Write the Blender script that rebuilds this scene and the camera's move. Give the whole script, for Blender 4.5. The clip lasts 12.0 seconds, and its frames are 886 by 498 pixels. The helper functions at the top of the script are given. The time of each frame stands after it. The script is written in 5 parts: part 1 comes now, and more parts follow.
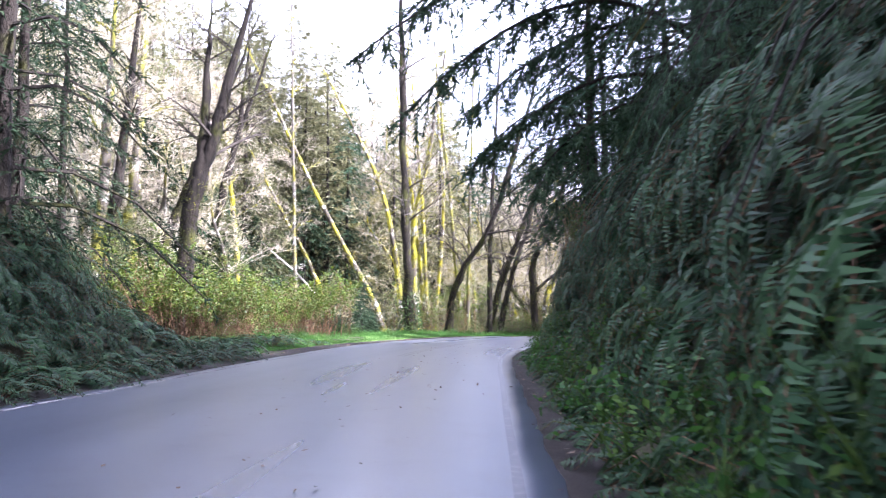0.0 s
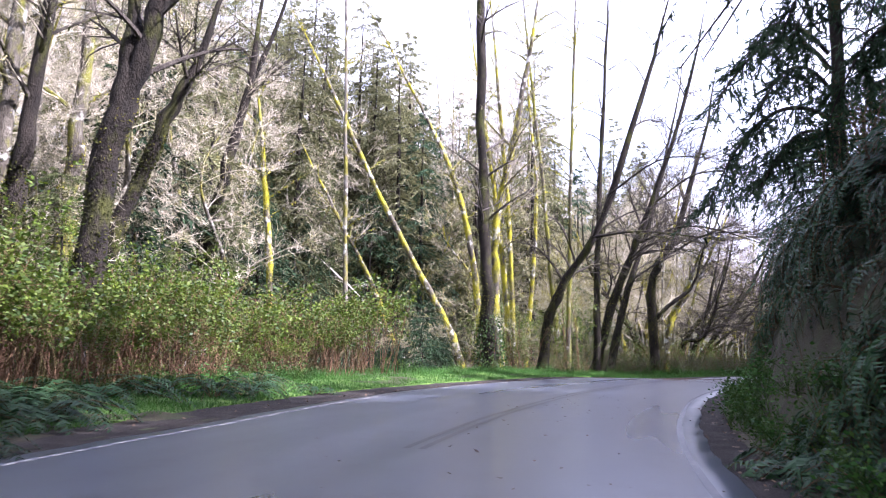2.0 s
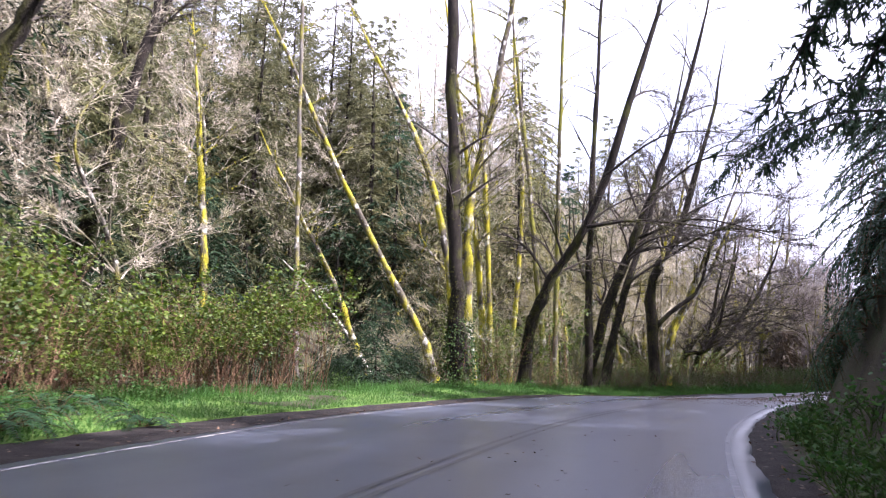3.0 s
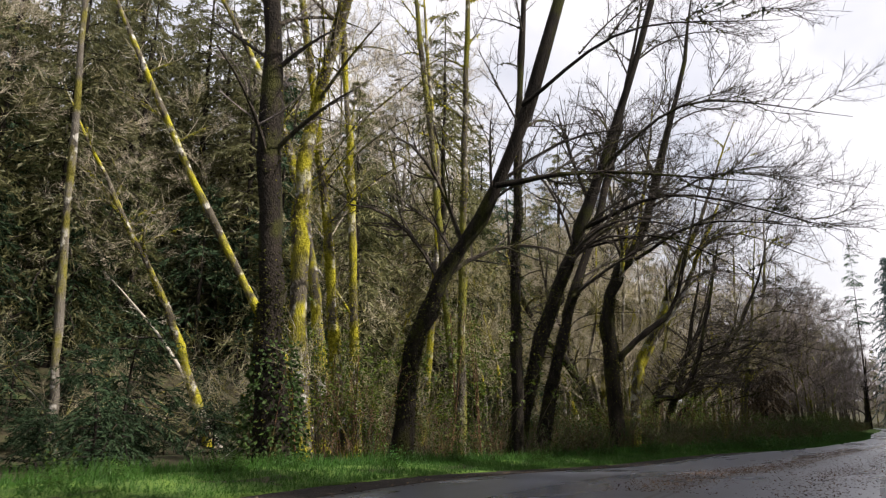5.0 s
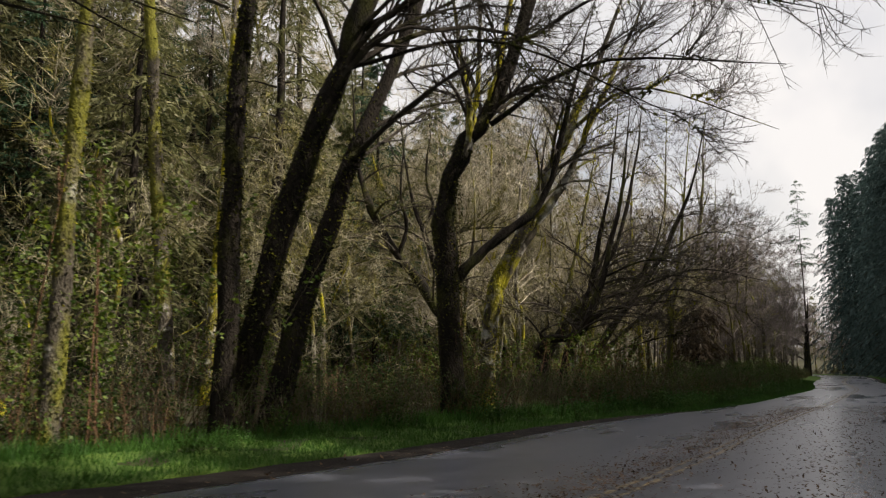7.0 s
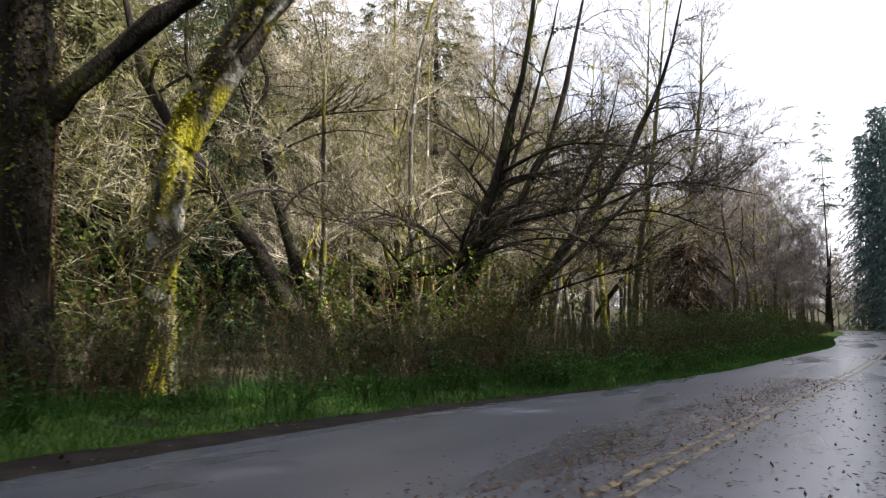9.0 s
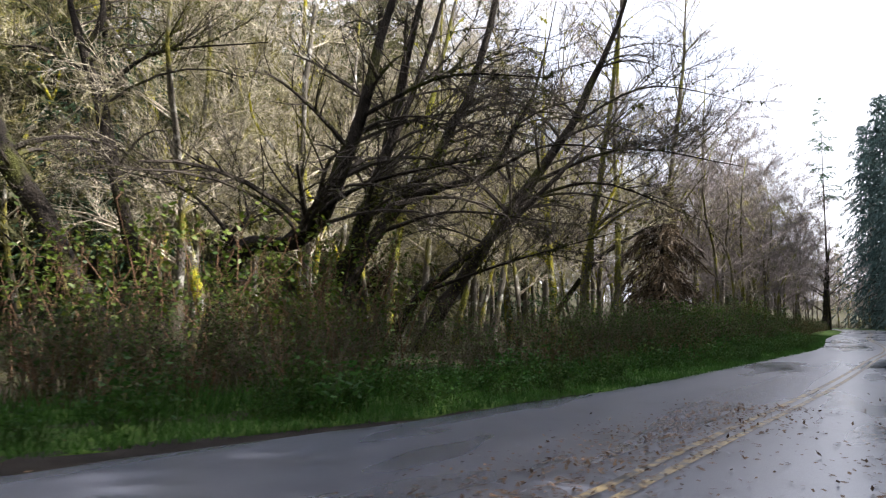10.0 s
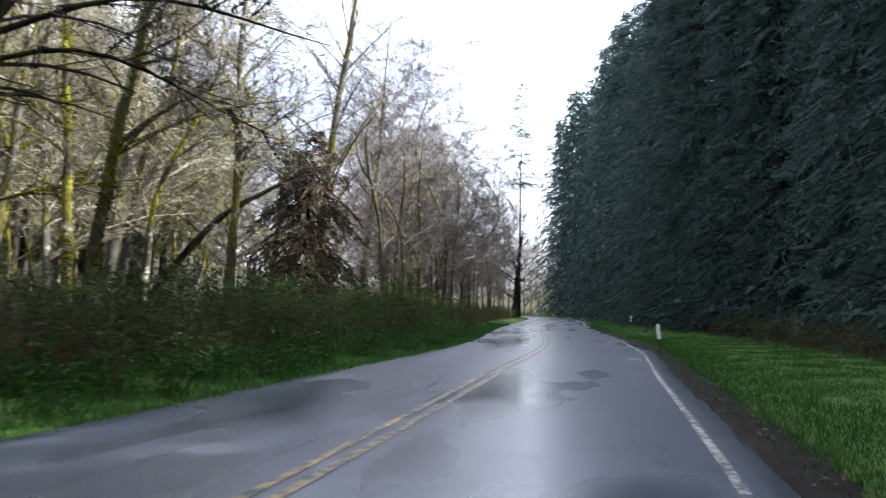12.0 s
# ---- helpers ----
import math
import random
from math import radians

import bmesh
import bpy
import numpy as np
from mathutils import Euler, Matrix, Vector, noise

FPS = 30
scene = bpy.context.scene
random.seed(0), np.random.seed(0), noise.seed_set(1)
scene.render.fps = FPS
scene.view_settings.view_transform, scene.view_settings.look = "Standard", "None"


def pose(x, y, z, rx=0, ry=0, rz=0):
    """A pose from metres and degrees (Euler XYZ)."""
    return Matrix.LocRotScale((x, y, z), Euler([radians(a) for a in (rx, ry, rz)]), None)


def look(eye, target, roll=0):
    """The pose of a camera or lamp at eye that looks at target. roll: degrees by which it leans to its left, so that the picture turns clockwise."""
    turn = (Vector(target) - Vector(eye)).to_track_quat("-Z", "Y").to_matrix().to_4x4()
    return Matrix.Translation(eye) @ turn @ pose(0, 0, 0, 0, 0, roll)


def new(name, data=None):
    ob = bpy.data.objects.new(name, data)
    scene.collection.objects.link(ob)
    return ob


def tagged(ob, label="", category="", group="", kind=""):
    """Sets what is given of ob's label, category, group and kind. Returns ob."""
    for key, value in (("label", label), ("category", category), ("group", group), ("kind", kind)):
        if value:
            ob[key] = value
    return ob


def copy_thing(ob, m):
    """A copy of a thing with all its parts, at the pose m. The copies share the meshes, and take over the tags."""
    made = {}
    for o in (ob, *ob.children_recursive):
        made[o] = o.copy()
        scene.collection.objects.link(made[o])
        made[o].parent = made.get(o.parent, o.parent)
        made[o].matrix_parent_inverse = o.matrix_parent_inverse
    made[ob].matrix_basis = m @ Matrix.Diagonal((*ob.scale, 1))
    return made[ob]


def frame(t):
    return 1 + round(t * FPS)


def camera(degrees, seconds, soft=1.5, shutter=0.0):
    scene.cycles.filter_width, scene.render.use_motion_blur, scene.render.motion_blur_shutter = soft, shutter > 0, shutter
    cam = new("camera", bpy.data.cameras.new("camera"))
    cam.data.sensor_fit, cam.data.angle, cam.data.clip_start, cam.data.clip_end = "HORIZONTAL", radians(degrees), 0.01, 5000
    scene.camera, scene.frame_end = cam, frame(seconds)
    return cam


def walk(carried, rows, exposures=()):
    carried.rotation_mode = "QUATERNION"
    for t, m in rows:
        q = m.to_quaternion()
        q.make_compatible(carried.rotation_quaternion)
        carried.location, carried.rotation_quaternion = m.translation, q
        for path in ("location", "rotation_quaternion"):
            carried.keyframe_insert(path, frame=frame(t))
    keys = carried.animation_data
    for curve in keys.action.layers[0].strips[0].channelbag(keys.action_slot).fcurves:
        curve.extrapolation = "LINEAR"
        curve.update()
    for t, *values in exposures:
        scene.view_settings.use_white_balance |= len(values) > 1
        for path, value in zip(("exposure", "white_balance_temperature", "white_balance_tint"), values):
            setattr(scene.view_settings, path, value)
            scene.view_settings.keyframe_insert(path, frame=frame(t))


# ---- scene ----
cam = camera(62, 12.0, soft=1.2, shutter=0.15)
PATH = [
    (0, pose(0.00, 0.00, 1.35, 95.37, 0, 6.01) @ pose(0, 0, 0, 0, 0, 0.30)),
    (0.5, pose(-0.49, 4.02, 1.33, 94.80, 0, 12.44) @ pose(0, 0, 0, 0, 0, 1.09)),
    (1, pose(-0.95, 8.11, 1.34, 94.50, 0, 11.77) @ pose(0, 0, 0, 0, 0, 1.29)),
    (1.5, pose(-1.35, 12.22, 1.32, 96.45, 0, 13.64) @ pose(0, 0, 0, 0, 0, 0.60)),
    (2, pose(-1.59, 16.31, 1.31, 97.78, 0, 13.33) @ pose(0, 0, 0, 0, 0, 1.24)),
    (2.5, pose(-1.71, 20.20, 1.29, 98.45, 0, 14.05) @ pose(0, 0, 0, 0, 0, 1.27)),
    (3, pose(-1.62, 24.32, 1.30, 98.70, 0, 12.96) @ pose(0, 0, 0, 0, 0, 1.63)),
    (3.2, pose(-1.53, 26.01, 1.31, 98.21, 0, 12.46) @ pose(0, 0, 0, 0, 0, 1.54)),
    (4.8, pose(-0.89, 39.76, 1.29, 103.49, 0, 9.58) @ pose(0, 0, 0, 0, 0, 0.22)),
    (5, pose(-0.57, 41.41, 1.31, 102.98, 0, 10.02) @ pose(0, 0, 0, 0, 0, 0.19)),
    (5.5, pose(0.32, 45.49, 1.35, 104.24, 0, 10.35) @ pose(0, 0, 0, 0, 0, 0.17)),
    (6, pose(1.35, 49.43, 1.33, 102.16, 0, 8.75) @ pose(0, 0, 0, 0, 0, 0.94)),
    (6.5, pose(2.46, 53.43, 1.33, 100.67, 0, 7.12) @ pose(0, 0, 0, 0, 0, 0.61)),
    (7, pose(4.12, 57.20, 1.32, 99.10, 0, 6.36) @ pose(0, 0, 0, 0, 0, -0.06)),
    (7.2, pose(4.81, 58.73, 1.32, 98.56, 0, 7.13) @ pose(0, 0, 0, 0, 0, 0.32)),
    (8.8, pose(9.11, 70.75, 0.93, 96.36, 0, 7.45) @ pose(0, 0, 0, 0, 0, -0.28)),
    (9, pose(9.73, 72.11, 0.93, 96.00, 0, 7.94) @ pose(0, 0, 0, 0, 0, -0.40)),
    (9.5, pose(11.35, 75.49, 0.92, 95.60, 0, 8.37) @ pose(0, 0, 0, 0, 0, -0.22)),
    (10, pose(12.87, 78.69, 0.92, 95.48, 0, 8.21) @ pose(0, 0, 0, 0, 0, 0.32)),
    (10.5, pose(14.56, 81.90, 0.93, 93.12, 0, 8.41) @ pose(0, 0, 0, 0, 0, 1.27)),
    (11, pose(16.26, 85.15, 0.92, 94.28, 0, 7.30) @ pose(0, 0, 0, 0, 0, 0.79)),
    (11.5, pose(17.96, 88.28, 0.93, 94.90, 0, -0.03) @ pose(0, 0, 0, 0, 0, 1.06)),
    (12, pose(19.44, 91.45, 0.90, 94.54, 0, -12.40) @ pose(0, 0, 0, 0, 0, 1.25)),
]
EXPOSURES = [(0, 3.12, 5450, 29), (1.5, 2.6, 5500, 30), (2.5, 2.36, 5600, 31), (3.2, 1.98, 5850, 29), (4.8, 0.85, 6600, 15), (7.2, 0.55, 7150, 11), (8.8, 1.33, 6500, 13), (10.5, 1.76, 6200, 14), (12, 1.86, 5850, 10)]
walk(cam, PATH, EXPOSURES)

# ---- world and sun ----
SUN_AZ, SUN_EL = 98.0, 46.0   # degrees clockwise from +y, degrees up
world = bpy.data.worlds.new("sky")
scene.world = world
world.use_nodes = True
wn = world.node_tree.nodes
wl = world.node_tree.links
sky = wn.new("ShaderNodeTexSky")
sky.sky_type = 'NISHITA'
sky.sun_disc = False
sky.sun_elevation = radians(SUN_EL)
sky.sun_rotation = radians(SUN_AZ)
sky.air_density, sky.dust_density, sky.ozone_density = 1.0, 6.0, 1.0
haze = wn.new("ShaderNodeMix")   # thin bright cloud over the whole sky
haze.data_type = 'RGBA'
cloud_at = wn.new("ShaderNodeTexCoord")
cloud = wn.new("ShaderNodeTexNoise")
cloud.inputs["Scale"].default_value, cloud.inputs["Detail"].default_value = 2.6, 5.0
cover = wn.new("ShaderNodeMapRange")
cover.inputs["From Min"].default_value, cover.inputs["From Max"].default_value = 0.36, 0.56
cover.inputs["To Min"].default_value, cover.inputs["To Max"].default_value = 0.35, 0.84
wl.new(cloud_at.outputs["Generated"], cloud.inputs["Vector"])
wl.new(cloud.outputs["Fac"], cover.inputs["Value"])
wl.new(cover.outputs["Result"], haze.inputs[0])
haze.inputs[7].default_value = (6.4, 6.45, 6.7, 1)
wl.new(sky.outputs["Color"], haze.inputs[6])
wl.new(haze.outputs[2], wn["Background"].inputs["Color"])
wn["Background"].inputs["Strength"].default_value = 0.11
sun_data = bpy.data.lights.new("sun", 'SUN')
sun_data.energy, sun_data.angle, sun_data.color = 5.0, radians(0.6), (1.0, 0.94, 0.84)
sun = new("sun", sun_data)
_az, _el = radians(SUN_AZ), radians(SUN_EL)
sun_way = Vector((math.sin(_az) * math.cos(_el), math.cos(_az) * math.cos(_el), math.sin(_el)))
sun.matrix_world = look(sun_way * 200, (0, 0, 0))


# ---- materials ----
def mat(name):
    m = bpy.data.materials.new(name)
    m.use_nodes = True
    nt = m.node_tree
    return m, nt, nt.nodes["Principled BSDF"]


def node(nt, kind, **inputs):
    n = nt.nodes.new(kind)
    for k, v in inputs.items():
        n.inputs[k.replace("_", " ")].default_value = v
    return n


def noise_tex(nt, scale, detail=4.0, stretch=None, rough=0.55):
    co = nt.nodes.new("ShaderNodeTexCoord")
    n = node(nt, "ShaderNodeTexNoise", Scale=scale, Detail=detail, Roughness=rough)
    if stretch:
        mp = nt.nodes.new("ShaderNodeMapping")
        mp.inputs["Scale"].default_value = stretch
        nt.links.new(co.outputs["Object"], mp.inputs["Vector"])
        nt.links.new(mp.outputs["Vector"], n.inputs["Vector"])
    else:
        nt.links.new(co.outputs["Object"], n.inputs["Vector"])
    return n


def ramp(nt, src, stops):
    r = nt.nodes.new("ShaderNodeValToRGB")
    els = r.color_ramp.elements
    while len(els) < len(stops):
        els.new(0.5)
    for e, (p, c) in zip(els, stops):
        e.position, e.color = p, (*c, 1) if len(c) == 3 else c
    nt.links.new(src, r.inputs["Fac"])
    return r


def grey(v):
    return (v, v, v)


def mix(nt, fac, a, b, kind='MIX'):
    m = nt.nodes.new("ShaderNodeMix")
    m.data_type, m.blend_type = 'RGBA', kind
    for src, key in ((fac, 0), (a, 6), (b, 7)):
        if isinstance(src, (int, float)):
            m.inputs[key].default_value = src
        elif isinstance(src, tuple):
            m.inputs[key].default_value = (*src, 1)
        else:
            nt.links.new(src, m.inputs[key])
    return m.outputs[2]


def bump(nt, src, bsdf, strength=0.4, dist=0.02):
    b = node(nt, "ShaderNodeBump", Strength=strength, Distance=dist)
    nt.links.new(src, b.inputs["Height"])
    nt.links.new(b.outputs["Normal"], bsdf.inputs["Normal"])


def lane_noise(nt, stretch, detail=4.0, rough=0.55):
    """Noise drawn out along the road: u runs along it, v across."""
    co = nt.nodes.new("ShaderNodeUVMap")
    mp = nt.nodes.new("ShaderNodeMapping")
    mp.inputs["Scale"].default_value = stretch
    n = node(nt, "ShaderNodeTexNoise", Scale=1.0, Detail=detail, Roughness=rough)
    nt.links.new(co.outputs["UV"], mp.inputs["Vector"])
    nt.links.new(mp.outputs["Vector"], n.inputs["Vector"])
    return n


def asphalt_mat():
    m, nt, b = mat("worn damp asphalt")
    big = lane_noise(nt, (0.05, 0.55, 1), 5)
    mid = lane_noise(nt, (0.03, 0.5, 1), 2)
    fine = noise_tex(nt, 70, 3)
    spots = noise_tex(nt, 1.3, 6)
    # blue cast of the base: the sky's reflection put into the asphalt colour
    c1 = ramp(nt, big.outputs["Fac"], [(0.34, (0.038, 0.045, 0.068)), (0.66, (0.062, 0.071, 0.100))])
    c2 = ramp(nt, fine.outputs["Fac"], [(0.3, grey(0.6)), (0.75, grey(1.25))])
    c3 = ramp(nt, spots.outputs["Fac"], [(0.30, grey(0.72)), (0.44, grey(1.0)), (0.66, grey(1.12))])
    col = mix(nt, 1.0, mix(nt, 1.0, c1.outputs["Color"], c2.outputs["Color"], 'MULTIPLY'), c3.outputs["Color"], 'MULTIPLY')
    # on the long straight the surface holds shallow wet patches
    co = nt.nodes.new("ShaderNodeUVMap")
    sep = nt.nodes.new("ShaderNodeSeparateXYZ")
    nt.links.new(co.outputs["UV"], sep.inputs["Vector"])
    stretch = node(nt, "ShaderNodeMapRange", From_Min=112.0, From_Max=126.0)
    nt.links.new(sep.outputs["X"], stretch.inputs["Value"])
    col = mix(nt, stretch.outputs["Result"], col, mix(nt, 1.0, col, (2.1, 1.95, 1.75), 'MULTIPLY'))   # older, paler surface past the bend
    pool = lane_noise(nt, (0.11, 0.33, 1), 3)
    pf = ramp(nt, pool.outputs["Fac"], [(0.55, grey(0)), (0.70, grey(1))])
    wet = mix(nt, 1.0, pf.outputs["Color"], stretch.outputs["Result"], 'MULTIPLY')
    nt.links.new(mix(nt, wet, col, mix(nt, 1.0, col, grey(0.55), 'MULTIPLY')), b.inputs["Base Color"])
    r = ramp(nt, mid.outputs["Fac"], [(0.28, grey(0.26)), (0.74, grey(0.32))])
    nt.links.new(mix(nt, wet, r.outputs["Color"], grey(0.13)), b.inputs["Roughness"])
    b.inputs["Specular IOR Level"].default_value = 0.95
    bump(nt, fine.outputs["Fac"], b, 0.15, 0.004)
    return m


def paint_mat(name, colour, under, keep, rough=0.45):
    m, nt, b = mat(name)
    n = noise_tex(nt, 7, 6)
    f = ramp(nt, n.outputs["Fac"], [(keep, grey(0)), (keep + 0.12, grey(1))])
    nt.links.new(mix(nt, f.outputs["Color"], under, colour), b.inputs["Base Color"])
    b.inputs["Roughness"].default_value = rough
    return m


def earth_mat(name, a, bcol, c, scale=1.2, rough=0.9):
    m, nt, b = mat(name)
    n1 = noise_tex(nt, scale, 6)
    n2 = noise_tex(nt, scale * 18, 4)
    r1 = ramp(nt, n1.outputs["Fac"], [(0.32, a), (0.5, bcol), (0.68, c)])
    r2 = ramp(nt, n2.outputs["Fac"], [(0.3, grey(0.5)), (0.7, grey(1.3))])
    nt.links.new(mix(nt, 1.0, r1.outputs["Color"], r2.outputs["Color"], 'MULTIPLY'), b.inputs["Base Color"])
    b.inputs["Roughness"].default_value = rough
    b.inputs["Specular IOR Level"].default_value = 0.2
    bump(nt, n2.outputs["Fac"], b, 0.7, 0.04)
    return m


def bark_mat(name, dark, light, moss, amount, white=0.0):
    """Bark with moss in patches, more of it on the upper sides of a lean; white: pale lichen patches."""
    m, nt, b = mat(name)
    n1 = noise_tex(nt, 3.0, 6, (1, 1, 0.35))
    n2 = noise_tex(nt, 22, 4, (1, 1, 0.5))
    n3 = noise_tex(nt, 1.1, 5, (1, 1, 0.45))
    bark = ramp(nt, n1.outputs["Fac"], [(0.3, dark), (0.7, light)]).outputs["Color"]
    if white:
        n4 = noise_tex(nt, 1.7, 4)
        wf = ramp(nt, n4.outputs["Fac"], [(0.62 - 0.2 * white, grey(0)), (0.70 - 0.2 * white, grey(1))])
        bark = mix(nt, wf.outputs["Color"], bark, (0.46, 0.45, 0.41))
    mf = ramp(nt, n3.outputs["Fac"], [(0.66 - 0.36 * amount, grey(0)), (0.76 - 0.36 * amount, grey(1))])
    mcol = ramp(nt, n2.outputs["Fac"], [(0.3, tuple(0.45 * v for v in moss)), (0.7, moss)])
    nt.links.new(mix(nt, mf.outputs["Color"], bark, mcol.outputs["Color"]), b.inputs["Base Color"])
    b.inputs["Roughness"].default_value = 0.95
    b.inputs["Specular IOR Level"].default_value = 0.15
    bump(nt, n2.outputs["Fac"], b, 1.0, 0.09)
    return m


def leaf_mat(name, a, c, trans=0.45, rough=0.55, gloss=0.3, scale=1.5):
    """Leaves: two tones by patch and by tree, light passing through."""
    m, nt, b = mat(name)
    n = noise_tex(nt, scale, 3)
    isl = nt.nodes.new("ShaderNodeNewGeometry")
    oi = nt.nodes.new("ShaderNodeObjectInfo")
    f = nt.nodes.new("ShaderNodeMath")
    f.operation = 'ADD'
    nt.links.new(n.outputs["Fac"], f.inputs[0])
    g = nt.nodes.new("ShaderNodeMath")
    g.operation = 'MULTIPLY_ADD'
    nt.links.new(isl.outputs["Random Per Island"], g.inputs[0])
    g.inputs[1].default_value, g.inputs[2].default_value = 0.5, -0.25
    nt.links.new(g.outputs[0], f.inputs[1])
    r = ramp(nt, f.outputs[0], [(0.25, a), (0.75, c)])
    h = nt.nodes.new("ShaderNodeHueSaturation")
    v = node(nt, "ShaderNodeMapRange", To_Min=0.75, To_Max=1.25)
    nt.links.new(oi.outputs["Random"], v.inputs["Value"])
    nt.links.new(v.outputs["Result"], h.inputs["Value"])
    nt.links.new(r.outputs["Color"], h.inputs["Color"])
    nt.links.new(h.outputs["Color"], b.inputs["Base Color"])
    b.inputs["Roughness"].default_value = rough
    b.inputs["Specular IOR Level"].default_value = gloss
    t = nt.nodes.new("ShaderNodeBsdfTranslucent")
    nt.links.new(h.outputs["Color"], t.inputs["Color"])
    s = nt.nodes.new("ShaderNodeMixShader")
    s.inputs[0].default_value = trans
    nt.links.new(b.outputs[0], s.inputs[1])
    nt.links.new(t.outputs[0], s.inputs[2])
    nt.links.new(s.outputs[0], nt.nodes["Material Output"].inputs["Surface"])
    return m


ASPHALT = asphalt_mat()
YELLOW = paint_mat("worn yellow road paint", (0.29, 0.215, 0.10), (0.05, 0.05, 0.055), 0.44)
YELLOW_FAINT = paint_mat("nearly gone yellow road paint", (0.075, 0.072, 0.066), (0.034, 0.036, 0.045), 0.56, 0.31)
WHITE = paint_mat("worn white road paint", (0.34, 0.33, 0.30), (0.06, 0.063, 0.075), 0.44, 0.6)
WHITE_FAINT = paint_mat("nearly gone white road paint", (0.12, 0.12, 0.13), (0.05, 0.052, 0.065), 0.52)
EARTH = earth_mat("forest floor litter", (0.020, 0.017, 0.010), (0.038, 0.033, 0.017), (0.028, 0.042, 0.013))
GRAVEL = earth_mat("dark gravel and leaf mould", (0.009, 0.007, 0.006), (0.018, 0.014, 0.012), (0.034, 0.029, 0.025), 2.2)
TURF = earth_mat("short grass turf", (0.04, 0.075, 0.015), (0.065, 0.12, 0.021), (0.085, 0.145, 0.024), 1.0)
MOSS = (0.40, 0.37, 0.03)
# damp bark, blackened further to stand for shaded and backlit trunks
BARK_DARK = bark_mat("dark damp bark, shade in the colour", (0.008, 0.007, 0.006), (0.032, 0.026, 0.021), (0.055, 0.058, 0.016), 0.32)
BARK_MOSS = bark_mat("mossy alder bark", (0.035, 0.03, 0.022), (0.13, 0.115, 0.09), MOSS, 0.50, 0.4)
BARK_MID = bark_mat("lichened alder bark", (0.045, 0.038, 0.03), (0.14, 0.125, 0.10), (0.19, 0.19, 0.035), 0.55, 0.2)
BARK_PALE = bark_mat("pale alder bark", (0.06, 0.053, 0.043), (0.18, 0.165, 0.14), (0.20, 0.185, 0.04), 0.45, 0.3)
TWIG = bark_mat("grey brown twigs", (0.13, 0.112, 0.104), (0.29, 0.25, 0.24), (0.16, 0.16, 0.06), 0.25)
# near twigs, colour darkened to read as silhouettes against the sky
TWIG_DARK = bark_mat("damp twigs darkened as silhouettes", (0.032, 0.027, 0.023), (0.085, 0.073, 0.062), (0.08, 0.08, 0.025), 0.3)
# mossy and lichened twigs, both lightened to carry the sun on distant crowns
TWIG_MID = bark_mat("grey mossy twigs with sunlight in the colour", (0.20, 0.18, 0.125), (0.42, 0.39, 0.28), (0.30, 0.28, 0.08), 0.5)
TWIG_PALE = bark_mat("pale lichen twigs with sunlight in the colour", (0.30, 0.265, 0.20), (0.54, 0.49, 0.39), (0.34, 0.32, 0.14), 0.35)
TWIG_GREEN = bark_mat("mossy branches", (0.05, 0.045, 0.03), (0.13, 0.115, 0.08), (0.17, 0.17, 0.035), 0.5)
CANE_GREY = bark_mat("grey brown canes", (0.06, 0.05, 0.038), (0.15, 0.125, 0.09), (0.11, 0.11, 0.03), 0.35)
CANE = bark_mat("brown canes", (0.065, 0.036, 0.022), (0.17, 0.10, 0.06), (0.10, 0.10, 0.03), 0.3)
NEEDLE = leaf_mat("dark conifer needles", (0.022, 0.050, 0.028), (0.056, 0.098, 0.05), 0.3, 0.6, 0.12)
# shaded copy of the conifer needles: woodland shade put into the colour
NEEDLE_SHADE = leaf_mat("needles with deep shade in the colour", (0.014, 0.028, 0.015), (0.032, 0.054, 0.026), 0.2, 0.8, 0.08)
NEEDLE_OLIVE = leaf_mat("olive hemlock needles", (0.038, 0.05, 0.02), (0.10, 0.11, 0.045), 0.35, 0.8, 0.1)
NEEDLE_HILL = leaf_mat("grey green hillside needles", (0.07, 0.078, 0.03), (0.165, 0.162, 0.075), 0.45)
# blue green raised to carry the bluish haze over the spruces
NEEDLE_BLUE = leaf_mat("deep blue green needles, haze in the colour", (0.035, 0.062, 0.058), (0.074, 0.110, 0.106), 0.25, 0.8, 0.08)
NEEDLE_BROWN = leaf_mat("brown dying needles", (0.055, 0.042, 0.026), (0.12, 0.085, 0.05), 0.3)
FERN = leaf_mat("sword fern fronds", (0.009, 0.026, 0.012), (0.026, 0.058, 0.022), 0.2, 0.5, 0.1)
LEAF = leaf_mat("spring shrub leaves", (0.024, 0.054, 0.006), (0.095, 0.132, 0.012), 0.34)
LEAF_MID = leaf_mat("low green weeds", (0.026, 0.058, 0.012), (0.07, 0.118, 0.024), 0.4, 0.6, 0.15)
LEAF_DARK = leaf_mat("ivy and bramble leaves", (0.022, 0.045, 0.014), (0.055, 0.092, 0.024), 0.3, 0.6, 0.12)
GRASS = leaf_mat("fresh grass blades", (0.022, 0.074, 0.012), (0.060, 0.145, 0.024), 0.45, scale=0.6)
MOSS_DARK = leaf_mat("dark moss and polypody", (0.02, 0.025, 0.008), (0.075, 0.08, 0.02), 0.3, 0.9, 0.1)
MOSS_TUFT = leaf_mat("yellow green moss", (0.15, 0.16, 0.015), (0.40, 0.37, 0.035), 0.35, 0.9, 0.1)
LITTER = leaf_mat("fallen brown leaves", (0.06, 0.035, 0.02), (0.17, 0.10, 0.05), 0.1)
REFLECTOR = paint_mat("white reflective plastic", (0.75, 0.75, 0.72), (0.4, 0.4, 0.38), 0.2)
